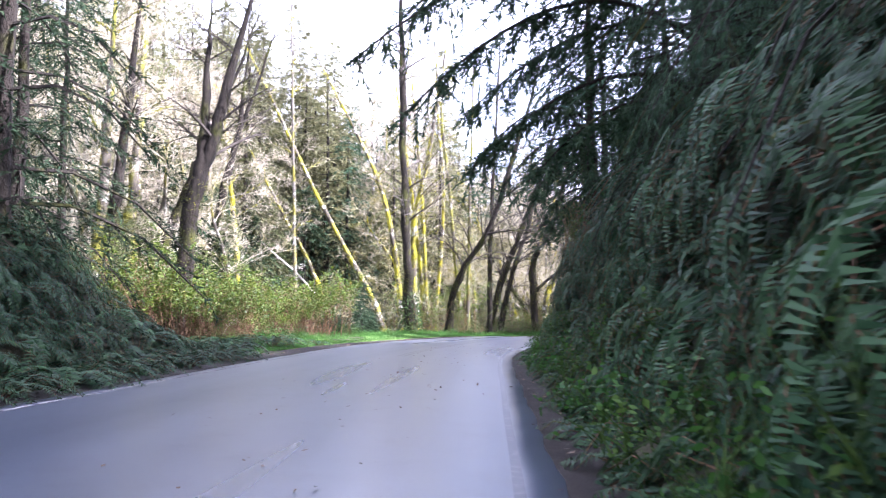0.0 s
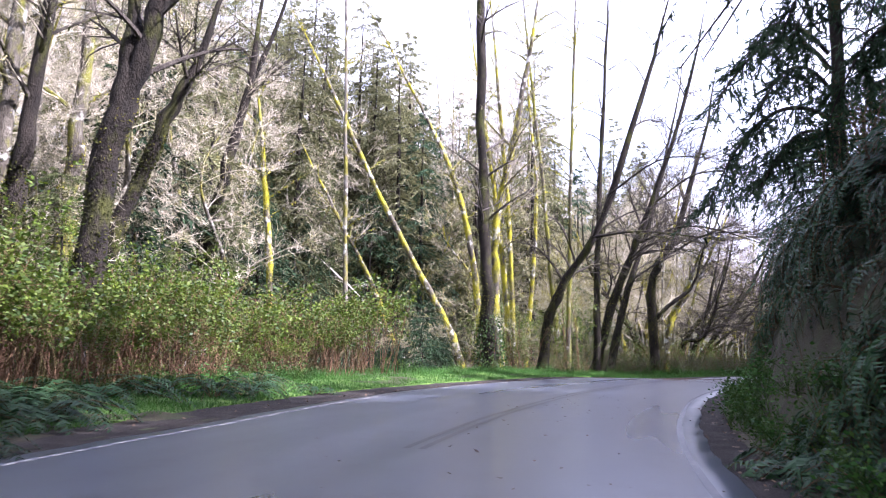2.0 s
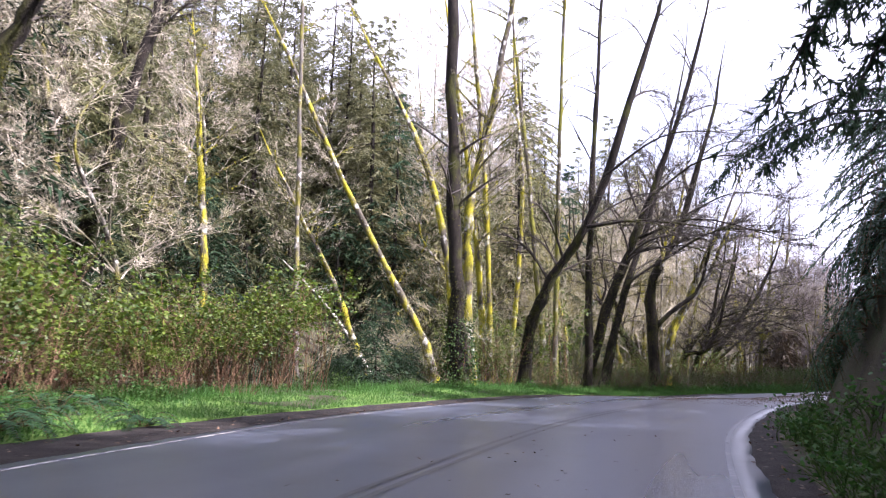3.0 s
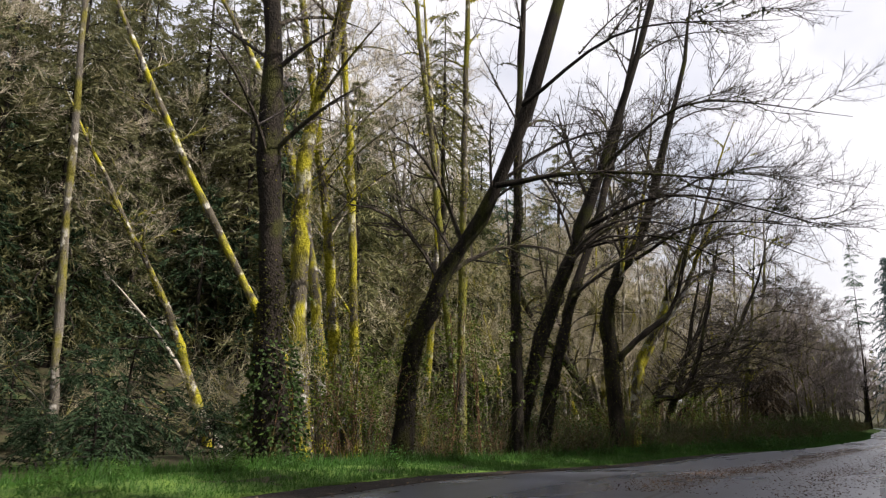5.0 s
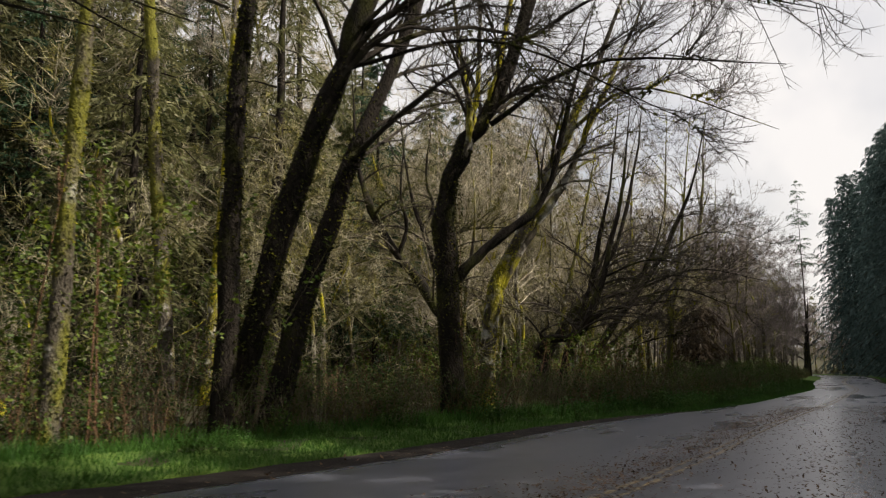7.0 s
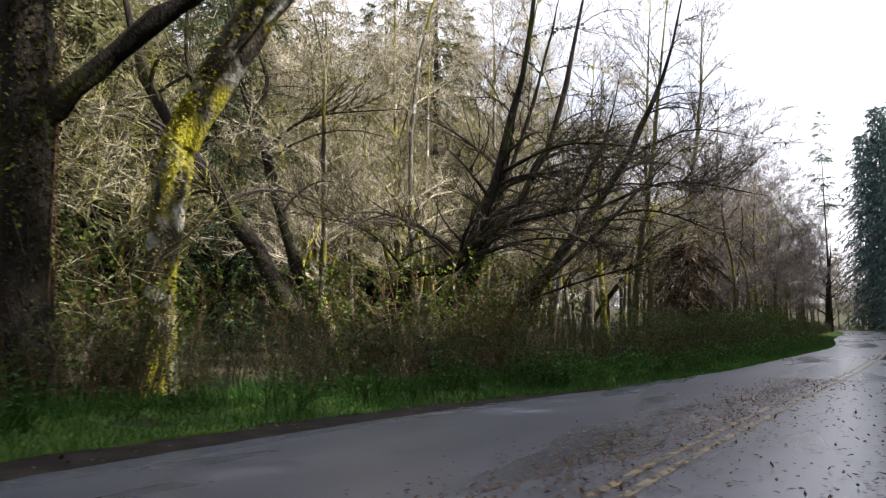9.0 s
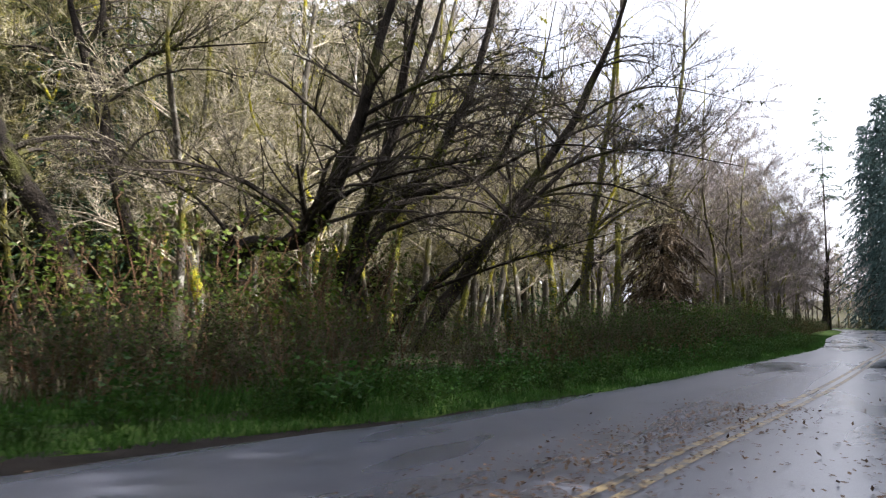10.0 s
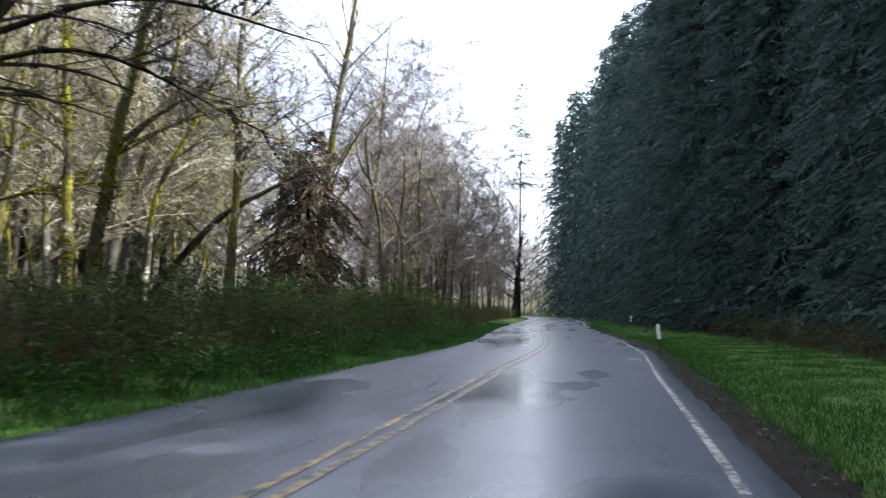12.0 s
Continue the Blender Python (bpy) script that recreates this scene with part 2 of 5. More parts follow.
POST_DARK = bark_mat("dark weathered steel post", (0.03, 0.03, 0.03), (0.06, 0.055, 0.05), (0.06, 0.06, 0.03), 0.2)
DEADWOOD = bark_mat("bleached dead wood", (0.28, 0.25, 0.21), (0.5, 0.47, 0.42), (0.2, 0.2, 0.08), 0.15)

# ---- mesh building ----
rng = np.random.default_rng(7)


class Mesh:
    """Collects vertex and face blocks of three or four corners."""

    def __init__(self):
        self.v, self.f, self.n, self.uv = [], [], 0, None

    def add(self, verts, faces):
        self.v.append(np.asarray(verts, float).reshape(-1, 3))
        self.f += (np.asarray(faces) + self.n).tolist()
        self.n += len(self.v[-1])
        return self

    def data(self, name, smooth=False):
        me = bpy.data.meshes.new(name)
        me.from_pydata(np.concatenate(self.v).tolist(), [], self.f)
        if smooth:
            me.polygons.foreach_set("use_smooth", [True] * len(me.polygons))
        if self.uv is not None:
            loops = np.empty(len(me.loops), int)
            me.loops.foreach_get("vertex_index", loops)
            me.uv_layers.new(name="lane").data.foreach_set("uv", self.uv[loops].ravel())
        me.update()
        return me


def part(name, mesh, material, parent=None, label="", smooth=False, kind=""):
    me = mesh.data(name, smooth)
    me.materials.append(material)
    ob = new(name, me)
    if parent:
        ob.parent = parent
    return tagged(ob, label, kind=kind)


def root(name, label, category, group=""):
    return tagged(new(name), label, category, group)


def unit(v):
    return v / np.maximum(np.linalg.norm(v, axis=-1, keepdims=True), 1e-9)


def tubes(out, rings, radii, sides):
    """Tubes along rows of points: rings (N, K, 3), radii (N, K)."""
    n, k, _ = rings.shape
    tang = unit(np.gradient(rings, axis=1))
    ref = np.eye(3)[np.argmin(np.abs(tang).max(axis=1), axis=1)][:, None]   # one steady side for each tube
    a = unit(np.cross(tang, ref))
    b = np.cross(tang, a)
    ang = np.arange(sides) * 2 * np.pi / sides
    ringv = rings[:, :, None] + radii[:, :, None, None] * (np.cos(ang)[:, None] * a[:, :, None] + np.sin(ang)[:, None] * b[:, :, None])
    i = np.arange(sides)
    j = (i + 1) % sides
    base = (np.arange(n)[:, None, None] * k + np.arange(k - 1)[None, :, None]) * sides
    faces = np.stack([base + i, base + j, base + sides + j, base + sides + i], -1).reshape(-1, 4)
    out.add(ringv, faces)


def bez(p0, p1, p2, t):
    t = np.asarray(t)[..., None]
    return (1 - t) ** 2 * p0 + 2 * t * (1 - t) * p1 + t * t * p2


def bez_tubes(out, p0, p1, p2, r0, r1, k, sides):
    t = np.linspace(0, 1, k)
    rings = bez(p0[:, None], p1[:, None], p2[:, None], t[None, :])
    tubes(out, rings, r0[:, None] * (1 - t) + r1[:, None] * t, sides)


def sprout(p0, p1, p2, r0, r1, count, span, length, spread, lift, curl, ratio, taper=0.5):
    """Children of curved branches: count each, between the shares span of the parent."""
    n = len(p0)
    t = rng.uniform(span[0], span[1], (n, count))
    at = bez(p0[:, None], p1[:, None], p2[:, None], t)
    e = 0.02
    tang = unit(bez(p0[:, None], p1[:, None], p2[:, None], np.minimum(t + e, 1)) - bez(p0[:, None], p1[:, None], p2[:, None], t - e))
    way = unit(tang + spread * unit(rng.normal(size=tang.shape)) + np.array([0, 0, lift]))
    ln = rng.uniform(0.6, 1.2, (n, count, 1)) * length * (1 - taper * t[..., None])
    r = (r0[:, None] * (1 - t) + r1[:, None] * t) * ratio
    q0 = at.reshape(-1, 3)
    d = (way * ln).reshape(-1, 3)
    l = ln.reshape(-1, 1)
    q1 = q0 + d * 0.5 + rng.normal(size=d.shape) * 0.13 * l
    q2 = q0 + d + np.array([0, 0, 1.0]) * curl * l + rng.normal(size=d.shape) * 0.08 * l
    r = r.reshape(-1)
    return q0, q1, q2, r, r * 0.35


def blades(out, at, way, length, width, flat=None):
    """Leaf shapes of four corners at places, pointing along ways."""
    n = len(at)
    side = unit(np.cross(way, rng.normal(size=(n, 3)) if flat is None else flat))
    length, width = np.broadcast_to(length, n)[:, None], np.broadcast_to(width, n)[:, None]
    v = np.stack([at, at + way * length * 0.45 + side * width / 2, at + way * length, at + way * length * 0.45 - side * width / 2], 1)
    out.add(v, np.arange(n * 4).reshape(n, 4))


def leaflets(out, at, way, length, width, flat):
    """Flat pointed leaflets of three corners, lying square to flat."""
    n = len(at)
    side = unit(np.cross(way, flat)) * np.broadcast_to(width, n)[:, None] / 2
    v = np.stack([at - side, at + side, at + way * np.broadcast_to(length, n)[:, None]], 1)
    out.add(v, np.arange(n * 3).reshape(n, 3))


def needles(out, at, way, length, width):
    """Slim pointed leaves of three corners."""
    n = len(at)
    side = unit(np.cross(way, rng.normal(size=(n, 3)))) * np.broadcast_to(width, n)[:, None] / 2
    v = np.stack([at - side, at + side, at + way * np.broadcast_to(length, n)[:, None]], 1)
    out.add(v, np.arange(n * 3).reshape(n, 3))


def spikes(out, p0, p2, r):
    """Straight twigs: three-sided, thin to a point."""
    n = len(p0)
    way = unit(p2 - p0)
    a = unit(np.cross(way, np.where(np.abs(way[:, 2:3]) > 0.9, np.array([1.0, 0, 0]), np.array([0, 0, 1.0]))))
    b = np.cross(way, a)
    r = np.broadcast_to(r, n)[:, None]
    v = np.stack([p0 + a * r, p0 + (-0.5 * a + 0.87 * b) * r, p0 + (-0.5 * a - 0.87 * b) * r, p2], 1)
    i = np.arange(n)[:, None] * 4
    out.add(v, np.concatenate([i + np.array([0, 1, 3]), i + np.array([1, 2, 3]), i + np.array([2, 0, 3])]))


def smooth_line(points, k):
    """A curve through points, as k places."""
    p = np.array(points, float)
    p = np.concatenate([[2 * p[0] - p[1]], p, [2 * p[-1] - p[-2]]])
    u = np.linspace(0, len(p) - 3 - 1e-6, k)
    i = u.astype(int)
    t = (u - i)[:, None]
    a, b, c, d = p[i], p[i + 1], p[i + 2], p[i + 3]
    return 0.5 * (2 * b + (c - a) * t + (2 * a - 5 * b + 4 * c - d) * t**2 + (3 * b - a - 3 * c + d) * t**3)


# ---- the road's line ----
LINE = [(-2.6, -60), (-2.9, -30), (-3.4, 0), (-3.8, 12), (-4.2, 23), (-4.15, 29), (-3.7, 34.5), (-2.75, 41.5), (-1.2, 48.5),
        (1.0, 56), (3.6, 63), (7.1, 71.3), (10.7, 79.3), (14.0, 86), (18.7, 95.3), (23.9, 106.3), (29.7, 119), (38.2, 142.5), (50, 171.5), (60.2, 199.5), (63, 213), (62, 228), (56, 245), (44, 262), (25, 282), (0, 300)]
_c = smooth_line([(x, y, 0) for x, y in LINE], 1600)
_s = np.concatenate([[0], np.cumsum(np.linalg.norm(np.diff(_c, axis=0), axis=1))])
ROAD_LEN = _s[-1]
SS = np.arange(0, ROAD_LEN, 0.5)
CX, CY = np.interp(SS, _s, _c[:, 0]), np.interp(SS, _s, _c[:, 1])
_t = unit(np.stack([np.gradient(CX), np.gradient(CY)], 1))
NX, NY = _t[:, 1], -_t[:, 0]


def along(y):
    """The road's length at which it passes y (where it still runs ahead)."""
    return float(np.interp(y, CY[:np.argmax(CY > 235)], SS[:np.argmax(CY > 235)]))


def beside(s, d):
    """The place d metres to the right of the centre line at s."""
    s = np.asarray(s, float)
    return np.interp(s, SS, CX) + d * np.interp(s, SS, NX), np.interp(s, SS, CY) + d * np.interp(s, SS, NY)


def road_place(x, y):
    """s and d (to the right) for places, by the nearest of the line's samples."""
    x, y = np.asarray(x, float).ravel(), np.asarray(y, float).ravel()
    s, d = np.empty(len(x)), np.empty(len(x))
    for a in range(0, len(x), 4000):
        dx, dy = x[a:a + 4000, None] - CX[None, ::2], y[a:a + 4000, None] - CY[None, ::2]
        i = np.argmin(dx * dx + dy * dy, 1)
        k = np.arange(len(i))
        s[a:a + 4000] = SS[::2][i]
        side = dx[k, i] * NX[::2][i] + dy[k, i] * NY[::2][i]
        d[a:a + 4000] = np.sign(side) * np.hypot(dx[k, i], dy[k, i])
    return s, d


def ease(v, a, b):
    u = np.clip((v - a) / (b - a), 0, 1)
    return u * u * (3 - 2 * u)


S45, S80 = along(45), along(80)


EDGE_Y = [along(y) for y in (20, 28, 33, 38, 45, 66, 78, 83, 87, 93, 110)]


def half_left(s):
    """Centre to the left edge line: the road widens on the outside of the bend."""
    return np.interp(s, EDGE_Y, (3.85, 4.0, 4.5, 5.0, 5.3, 4.9, 4.75, 4.2, 3.4, 2.9, 2.75))


def verge_in(s):
    """Centre to the inner edge of the left grass."""
    return np.interp(s, EDGE_Y, (5.5, 5.9, 6.5, 6.9, 6.9, 6.5, 6.0, 5.3, 4.1, 3.35, 3.05))


def verge_out(s):
    """Centre to the foot of the left shrubs."""
    return np.interp(s, EDGE_Y, (8.0, 8.8, 9.8, 10.6, 11.0, 9.6, 8.4, 7.1, 5.9, 5.3, 5.1))


def half_right(s):
    return 3.55 - 0.28 * ease(s, S45, S80)


def wobble(x, y, size, seed=0.0):
    return (np.sin(x / size * 1.7 + seed) * np.cos(y / size * 1.3 + 2 * seed) + 0.5 * np.sin(x / size * 3.9 + 1.3 + seed) * np.sin(y / size * 4.3 + seed)) / 1.5


def dip(y):
    """The road falls a little past the bend."""
    return -0.40 * ease(np.asarray(y, float), 57, 75)


def ground_z(x, y):
    x, y = np.asarray(x, float), np.asarray(y, float)
    shape = x.shape
    s, d = road_place(x, y)
    x, y = x.ravel(), y.ravel()
    left, right = -d - np.maximum(verge_in(s) - 0.35, 4.2), d - 4.4
    z = -0.06 + dip(y)
    # left: verge, low wood, then the hillside
    z += np.where(left > 0, 0.12 * ease(left, 0, 2) + 0.25 * wobble(x, y, 5) * ease(left, 2, 6), 0)
    z += np.where(left > 0, 3.6 * ease(left, 0.5, 4.2) * ease(s, along(-40), along(0)) * (1 - ease(s, along(17), along(27))), 0)
    hill = np.clip(left - 23, 0, None)
    z += np.where(left > 0, np.minimum(0.5 * hill, 34) * (1 - 0.2 * ease(y, 75, 150)) * (1 - 0.5 * ease(y, 180, 260)), 0)
    # right: steep bank at first, later a flat verge
    bank = ease(s, along(-45), along(-25)) * (1 - ease(s, along(40), along(52)))
    z += np.where(right > 0, bank * (4.6 * ease(right, 0.45, 2.7) + 0.16 * np.clip(right - 2.5, 0, 60)), 0)
    z += 9 * ease(np.hypot(x - 40, y - 120), 170, 420)
    z += np.where(right > 0, (1 - bank) * (0.06 * ease(right, 0, 2) + 0.2 * wobble(x, y, 6, 2) * ease(right, 5, 9) + 0.05 * np.clip(right - 12, 0, 100)), 0)
    return z.reshape(shape)


def gz(x, y):
    return float(ground_z(np.array([x]), np.array([y]))[0])


# ---- ground, road, shoulders ----
def ground():
    gx = np.concatenate([[-2500, -1200, -500, -250, -150], np.arange(-100, 121, 1.6), [160, 250, 500, 1200, 2500]])
    gy = np.concatenate([[-2500, -1000, -400, -150], np.arange(-70, 301, 1.6), [340, 420, 600, 1200, 2500]])
    X, Y = np.meshgrid(gx, gy)
    s, d = road_place(X, Y)
    Z = ground_z(X, Y) + rng.normal(size=X.shape) * 0.03 * (np.abs(d) > 7.5).reshape(X.shape)
    low = dip(Y)
    reach = np.where(d < 0, np.maximum(verge_in(s) + 1.0, 5.4), 5.4)
    Z = np.where((np.abs(d) < reach).reshape(X.shape), low - 0.16, Z)
    near = (np.abs(d) < 15).reshape(X.shape) & (Z > low + 0.45)
    Z = np.where(near, np.maximum(Z - 1.4, low - 0.07), Z)
    nx, ny = len(gx), len(gy)
    i = (np.arange(ny - 1)[:, None] * nx + np.arange(nx - 1)).ravel()
    m = Mesh().add(np.stack([X, Y, Z], -1), np.stack([i, i + 1, i + nx + 1, i + nx], -1))
    tagged(part("ground", m, EARTH, smooth=True), "damp brown forest floor with moss and litter", "ground", kind="structure")


def ribbon(s0, s1, left, right, z, step=0.5, across=1, drop=0.0):
    """A strip along the road between the offsets left(s) and right(s); drop: how far its edges go down."""
    s = np.arange(s0, s1, step)
    cols = np.linspace(0, 1, across + 1)
    l, r = left(s), right(s)
    d = l[:, None] * (1 - cols) + r[:, None] * cols
    x, y = beside(s[:, None].repeat(across + 1, 1), d)
    zz = z(s[:, None], d) + dip(y)
    v = np.stack([x, y, zz], -1)
    if drop:
        lo_l, lo_r = v[:, :1].copy(), v[:, -1:].copy()
        lo_l[..., 2] -= drop
        lo_r[..., 2] -= drop
        v = np.concatenate([lo_l, v, lo_r], 1)
    n, k = v.shape[:2]
    i = (np.arange(n - 1)[:, None] * k + np.arange(k - 1)).ravel()
    m = Mesh().add(v, np.stack([i, i + 1, i + k + 1, i + k], -1))
    dd = np.concatenate([d[:, :1], d, d[:, -1:]], 1) if drop else d
    m.uv = np.stack([np.repeat(s[:, None], k, 1), dd], -1).reshape(-1, 2)
    return m


def ragged(base, amount, seed):
    return lambda s: base(s) + amount * (np.sin(s * 1.3 + seed) * 0.4 + np.sin(s * 3.1 + 2 * seed) * 0.3 + np.sin(s * 7.7 + seed) * 0.3)


def crown_z(s, d):
    """The road's gentle crown."""
    return -0.004 * np.abs(d) - 0.0018 * d * d


def road():
    end = ROAD_LEN - 1
    m = ribbon(0, end, ragged(lambda s: -half_left(s) - 0.42, 0.07, 1), ragged(lambda s: half_right(s) + 0.38, 0.05, 4), crown_z, 0.5, 24, 0.10)
    r = tagged(part("road", m, ASPHALT, smooth=True), "worn damp grey two-lane asphalt road", "road", kind="structure")
    zf = lambda s, d: 0.0055 + crown_z(s, d)
    fade = along(64)
    for off in (-0.11, 0.11):
        tagged(part("centre_line", ribbon(along(26), fade, lambda s: 0 * s + off - 0.05, lambda s: 0 * s + off + 0.05, zf), YELLOW_FAINT), "almost worn-off yellow centre line on asphalt", "road marking", "centre lines", "structure")
        tagged(part("centre_line", ribbon(fade, end, lambda s: 0 * s + off - 0.05, lambda s: 0 * s + off + 0.05, zf), YELLOW), "worn yellow centre line painted on asphalt", "road marking", "centre lines", "structure")
    for off, start, stop, paint in ((lambda s: -half_left(s), 0, along(52), WHITE), (half_right, 0, along(60), WHITE_FAINT), (half_right, along(60), end, WHITE)):
        tagged(part("edge_line", ribbon(start, stop, lambda s: off(s) - 0.05, lambda s: off(s) + 0.05, zf), paint), "worn white edge line painted on asphalt", "road marking", "edge lines", "structure")
    lay = lambda s, d: -0.066 + 0.016 * ease(np.abs(d) - half_left(s), 0.4, 1.2) - 0.016 * np.clip(np.abs(d) - 5.4, 0, 2) + 0.006 * np.sin(s * 5) * np.sin(d * 7)
    tagged(part("shoulder", ribbon(0, end, ragged(lambda s: -verge_in(s) - 0.3, 0.18, 2), lambda s: -half_left(s) - 0.35, lay, 0.5, 4), GRAVEL), "dark gravel shoulder beside the asphalt", "shoulder", kind="structure")
    tagged(part("shoulder", ribbon(0, end, lambda s: half_right(s) + 0.32, ragged(lambda s: half_right(s) + 1.7 - 0.5 * ease(s, S45, S80), 0.2, 3), lay, 0.5, 4), GRAVEL), "dark earth shoulder beside the asphalt", "shoulder", kind="structure")


def turf_z(s, d):
    return -0.05 + 0.17 * ease(-d - verge_in(s), 0, 2.6)


def turf():
    zt = lambda s, d: turf_z(s, d) + 0.03 * np.sin(s * 2.1) * np.sin(d * 3)
    m = ribbon(along(24), along(230), ragged(lambda s: -verge_out(s) - 0.9, 0.4, 5), ragged(lambda s: -verge_in(s), 0.16, 6), zt, 0.5, 8, 0.1)
    tagged(part("verge", m, TURF, smooth=True), "strip of short green grass beside the road", "grass verge", kind="structure")
    m = ribbon(along(66), along(235), ragged(lambda s: half_right(s) + 1.0, 0.2, 7), lambda s: half_right(s) + 7.5, lambda s, d: -0.03 + 0.08 * ease(d, 4.3, 6) + 0.03 * np.sin(s * 2.3) * np.sin(d * 2), 0.5, 10, 0.1)
    tagged(part("verge", m, TURF, smooth=True), "wide grass verge below dark conifers", "grass verge", kind="structure")


def banks():
    """The steep earth banks on both sides of the first bend."""
    for s0, s1, d0, d1, lab in ((-42, 54, 4.5, 15.5, "steep earth bank under ferns and cedars"), (-38, 29, -15.5, -4.7, "earth bank covered with sword ferns")):
        def lie(s, d):
            x, y = beside(s + 0 * d, d)
            return ground_z(x, y) - dip(y) + 0.18 * wobble(x, y, 0.9, 1) * ease(np.abs(d), 5, 6.5)
        m = ribbon(along(s0), along(s1), lambda s: 0 * s + d0, lambda s: 0 * s + d1, lie, 0.5, 22)
        tagged(part("bank", m, EARTH, smooth=True), lab, "bank", kind="structure")


ground()
road()
turf()
banks()


# ---- trees ----
def stem(out, points, r, k=22, sides=9, tip=0.25, lumps=0.12, flare=0.5):
    """A trunk through points, with a flared foot, an uneven outline and a taper to the share tip."""
    c = smooth_line(points, k)
    u = np.linspace(0, 1, k)
    c[1:-1] += rng.normal(size=(k - 2, 3)) * r * 0.12 * np.array([1, 1, 0])
    rad = r * (1 - (1 - tip) * u) * (1 + lumps * rng.normal(size=k).clip(-1.5, 1.5)) + r * flare * np.exp(-u * 22)
    rad = rad * (1 - 0.88 * np.clip((u - 0.7) / 0.3, 0, 1) ** 1.4)
    tubes(out, c[None], rad[None], sides)
    return c, rad


def limbs_of(c, rad, count, lo, length, reach, lift, toward=None, pull=0.0):
    """First branches of a trunk line c: from the share lo upward."""
    u = np.sort(rng.uniform(lo, 0.97, count))
    k = len(c) - 1
    at = np.stack([np.interp(u * k, np.arange(k + 1), c[:, a]) for a in range(3)], 1)
    r = np.interp(u * k, np.arange(k + 1), rad)
    ang = rng.uniform(0, 2 * np.pi, count)
    way = np.stack([np.cos(ang), np.sin(ang), np.full(count, lift)], 1)
    if toward is not None:
        way[:, :2] += pull * np.asarray(toward)
    way = unit(way)
    ln = (length * (1 - 0.45 * (u - lo) / (1 - lo)) * rng.uniform(0.6, 1.2, count))[:, None]
    p1 = at + way * ln * 0.5 + np.array([0, 0, 0.16]) * ln
    p2 = at + way * ln * np.array([1, 1, 1.0]) + np.array([0, 0, reach]) * ln + rng.normal(size=(count, 3)) * 0.08 * ln
    rr = np.minimum(r * rng.uniform(0.22, 0.42, count), 0.10)
    return at, p1, p2, rr, rr * 0.3


def crown_from(tree, lim, bough_mat, twig_mat, second=7, twigs=8, l2=2.0, l3=0.95, curl=0.1, thick=1.0, split=True):
    """Limbs, each a part of its own where split; the finer branches and twigs are one crown."""
    w = Mesh()
    if split:
        for i in range(len(lim[0])):
            b = Mesh()
            bez_tubes(b, *(a[i:i + 1] for a in lim), 6, 5)
            part("limb", b, bough_mat, tree)
    else:
        bez_tubes(w, *lim, 4, 4)
    sec = sprout(*lim, second, (0.2, 1.0), l2, 0.95, 0.12, curl, 0.55)
    sec = (*sec[:3], np.maximum(sec[3], 0.011 * thick), np.maximum(sec[4], 0.005 * thick))
    if split:
        bez_tubes(w, *sec, 4, 3)
    else:
        spikes(w, sec[0], sec[2], np.maximum(sec[3], 0.012 * thick))
    tw = sprout(*sec, twigs, (0.15, 1.0), l3 * (0.7 if split else 1.0), 1.15, 0.12, curl, 0.5, 0.3)
    if split:
        spikes(w, tw[0], tw[2], 0.0065 * thick)
    else:
        needles(w, tw[0], unit(tw[2] - tw[0]), np.linalg.norm(tw[2] - tw[0], axis=1), 0.017 * thick)
    part("crown", w, twig_mat, tree, kind="stuff")
    if split:
        i = rng.integers(0, len(lim[0]), 620)
        pos = bez(lim[0][i], lim[1][i], lim[2][i], 0.7 * rng.uniform(0, 1, 620) ** 1.5)
        m = Mesh()
        needles(m, pos + rng.normal(size=pos.shape) * 0.03, unit(rng.normal(size=pos.shape) * 0.6 + np.array([0, 0, -0.7])), rng.uniform(0.06, 0.2, 620), 0.09)
        part("hanging_moss", m, MOSS_TUFT if bough_mat is not TWIG_DARK else MOSS_DARK, tree, "yellow-green moss on the limbs", kind="stuff")


def moss_on(tree, c, rad, lo, hi, count, size=0.11, stuff=None):
    """Tufts of moss sitting on a trunk in patches."""
    k = len(c) - 1
    heart = rng.uniform(lo, hi, 9)
    u = np.clip(heart[rng.integers(0, 9, count)] + rng.normal(size=count) * 0.035, 0.01, 0.98)
    at = np.stack([np.interp(u * k, np.arange(k + 1), c[:, a]) for a in range(3)], 1)
    r = np.interp(u * k, np.arange(k + 1), rad)
    a = rng.uniform(0, 2 * np.pi, count)
    out_way = np.stack([np.cos(a), np.sin(a), np.zeros(count)], 1)
    m = Mesh()
    needles(m, at + out_way * (r * 0.95)[:, None], unit(out_way + rng.normal(size=(count, 3)) * 0.5 + np.array([0, 0, -0.5])), size * rng.uniform(0.5, 1.3, count), size * 0.8)
    part("moss", m, stuff or MOSS_TUFT, tree, "dark green moss" if stuff else "yellow-green moss tufts", kind="stuff")


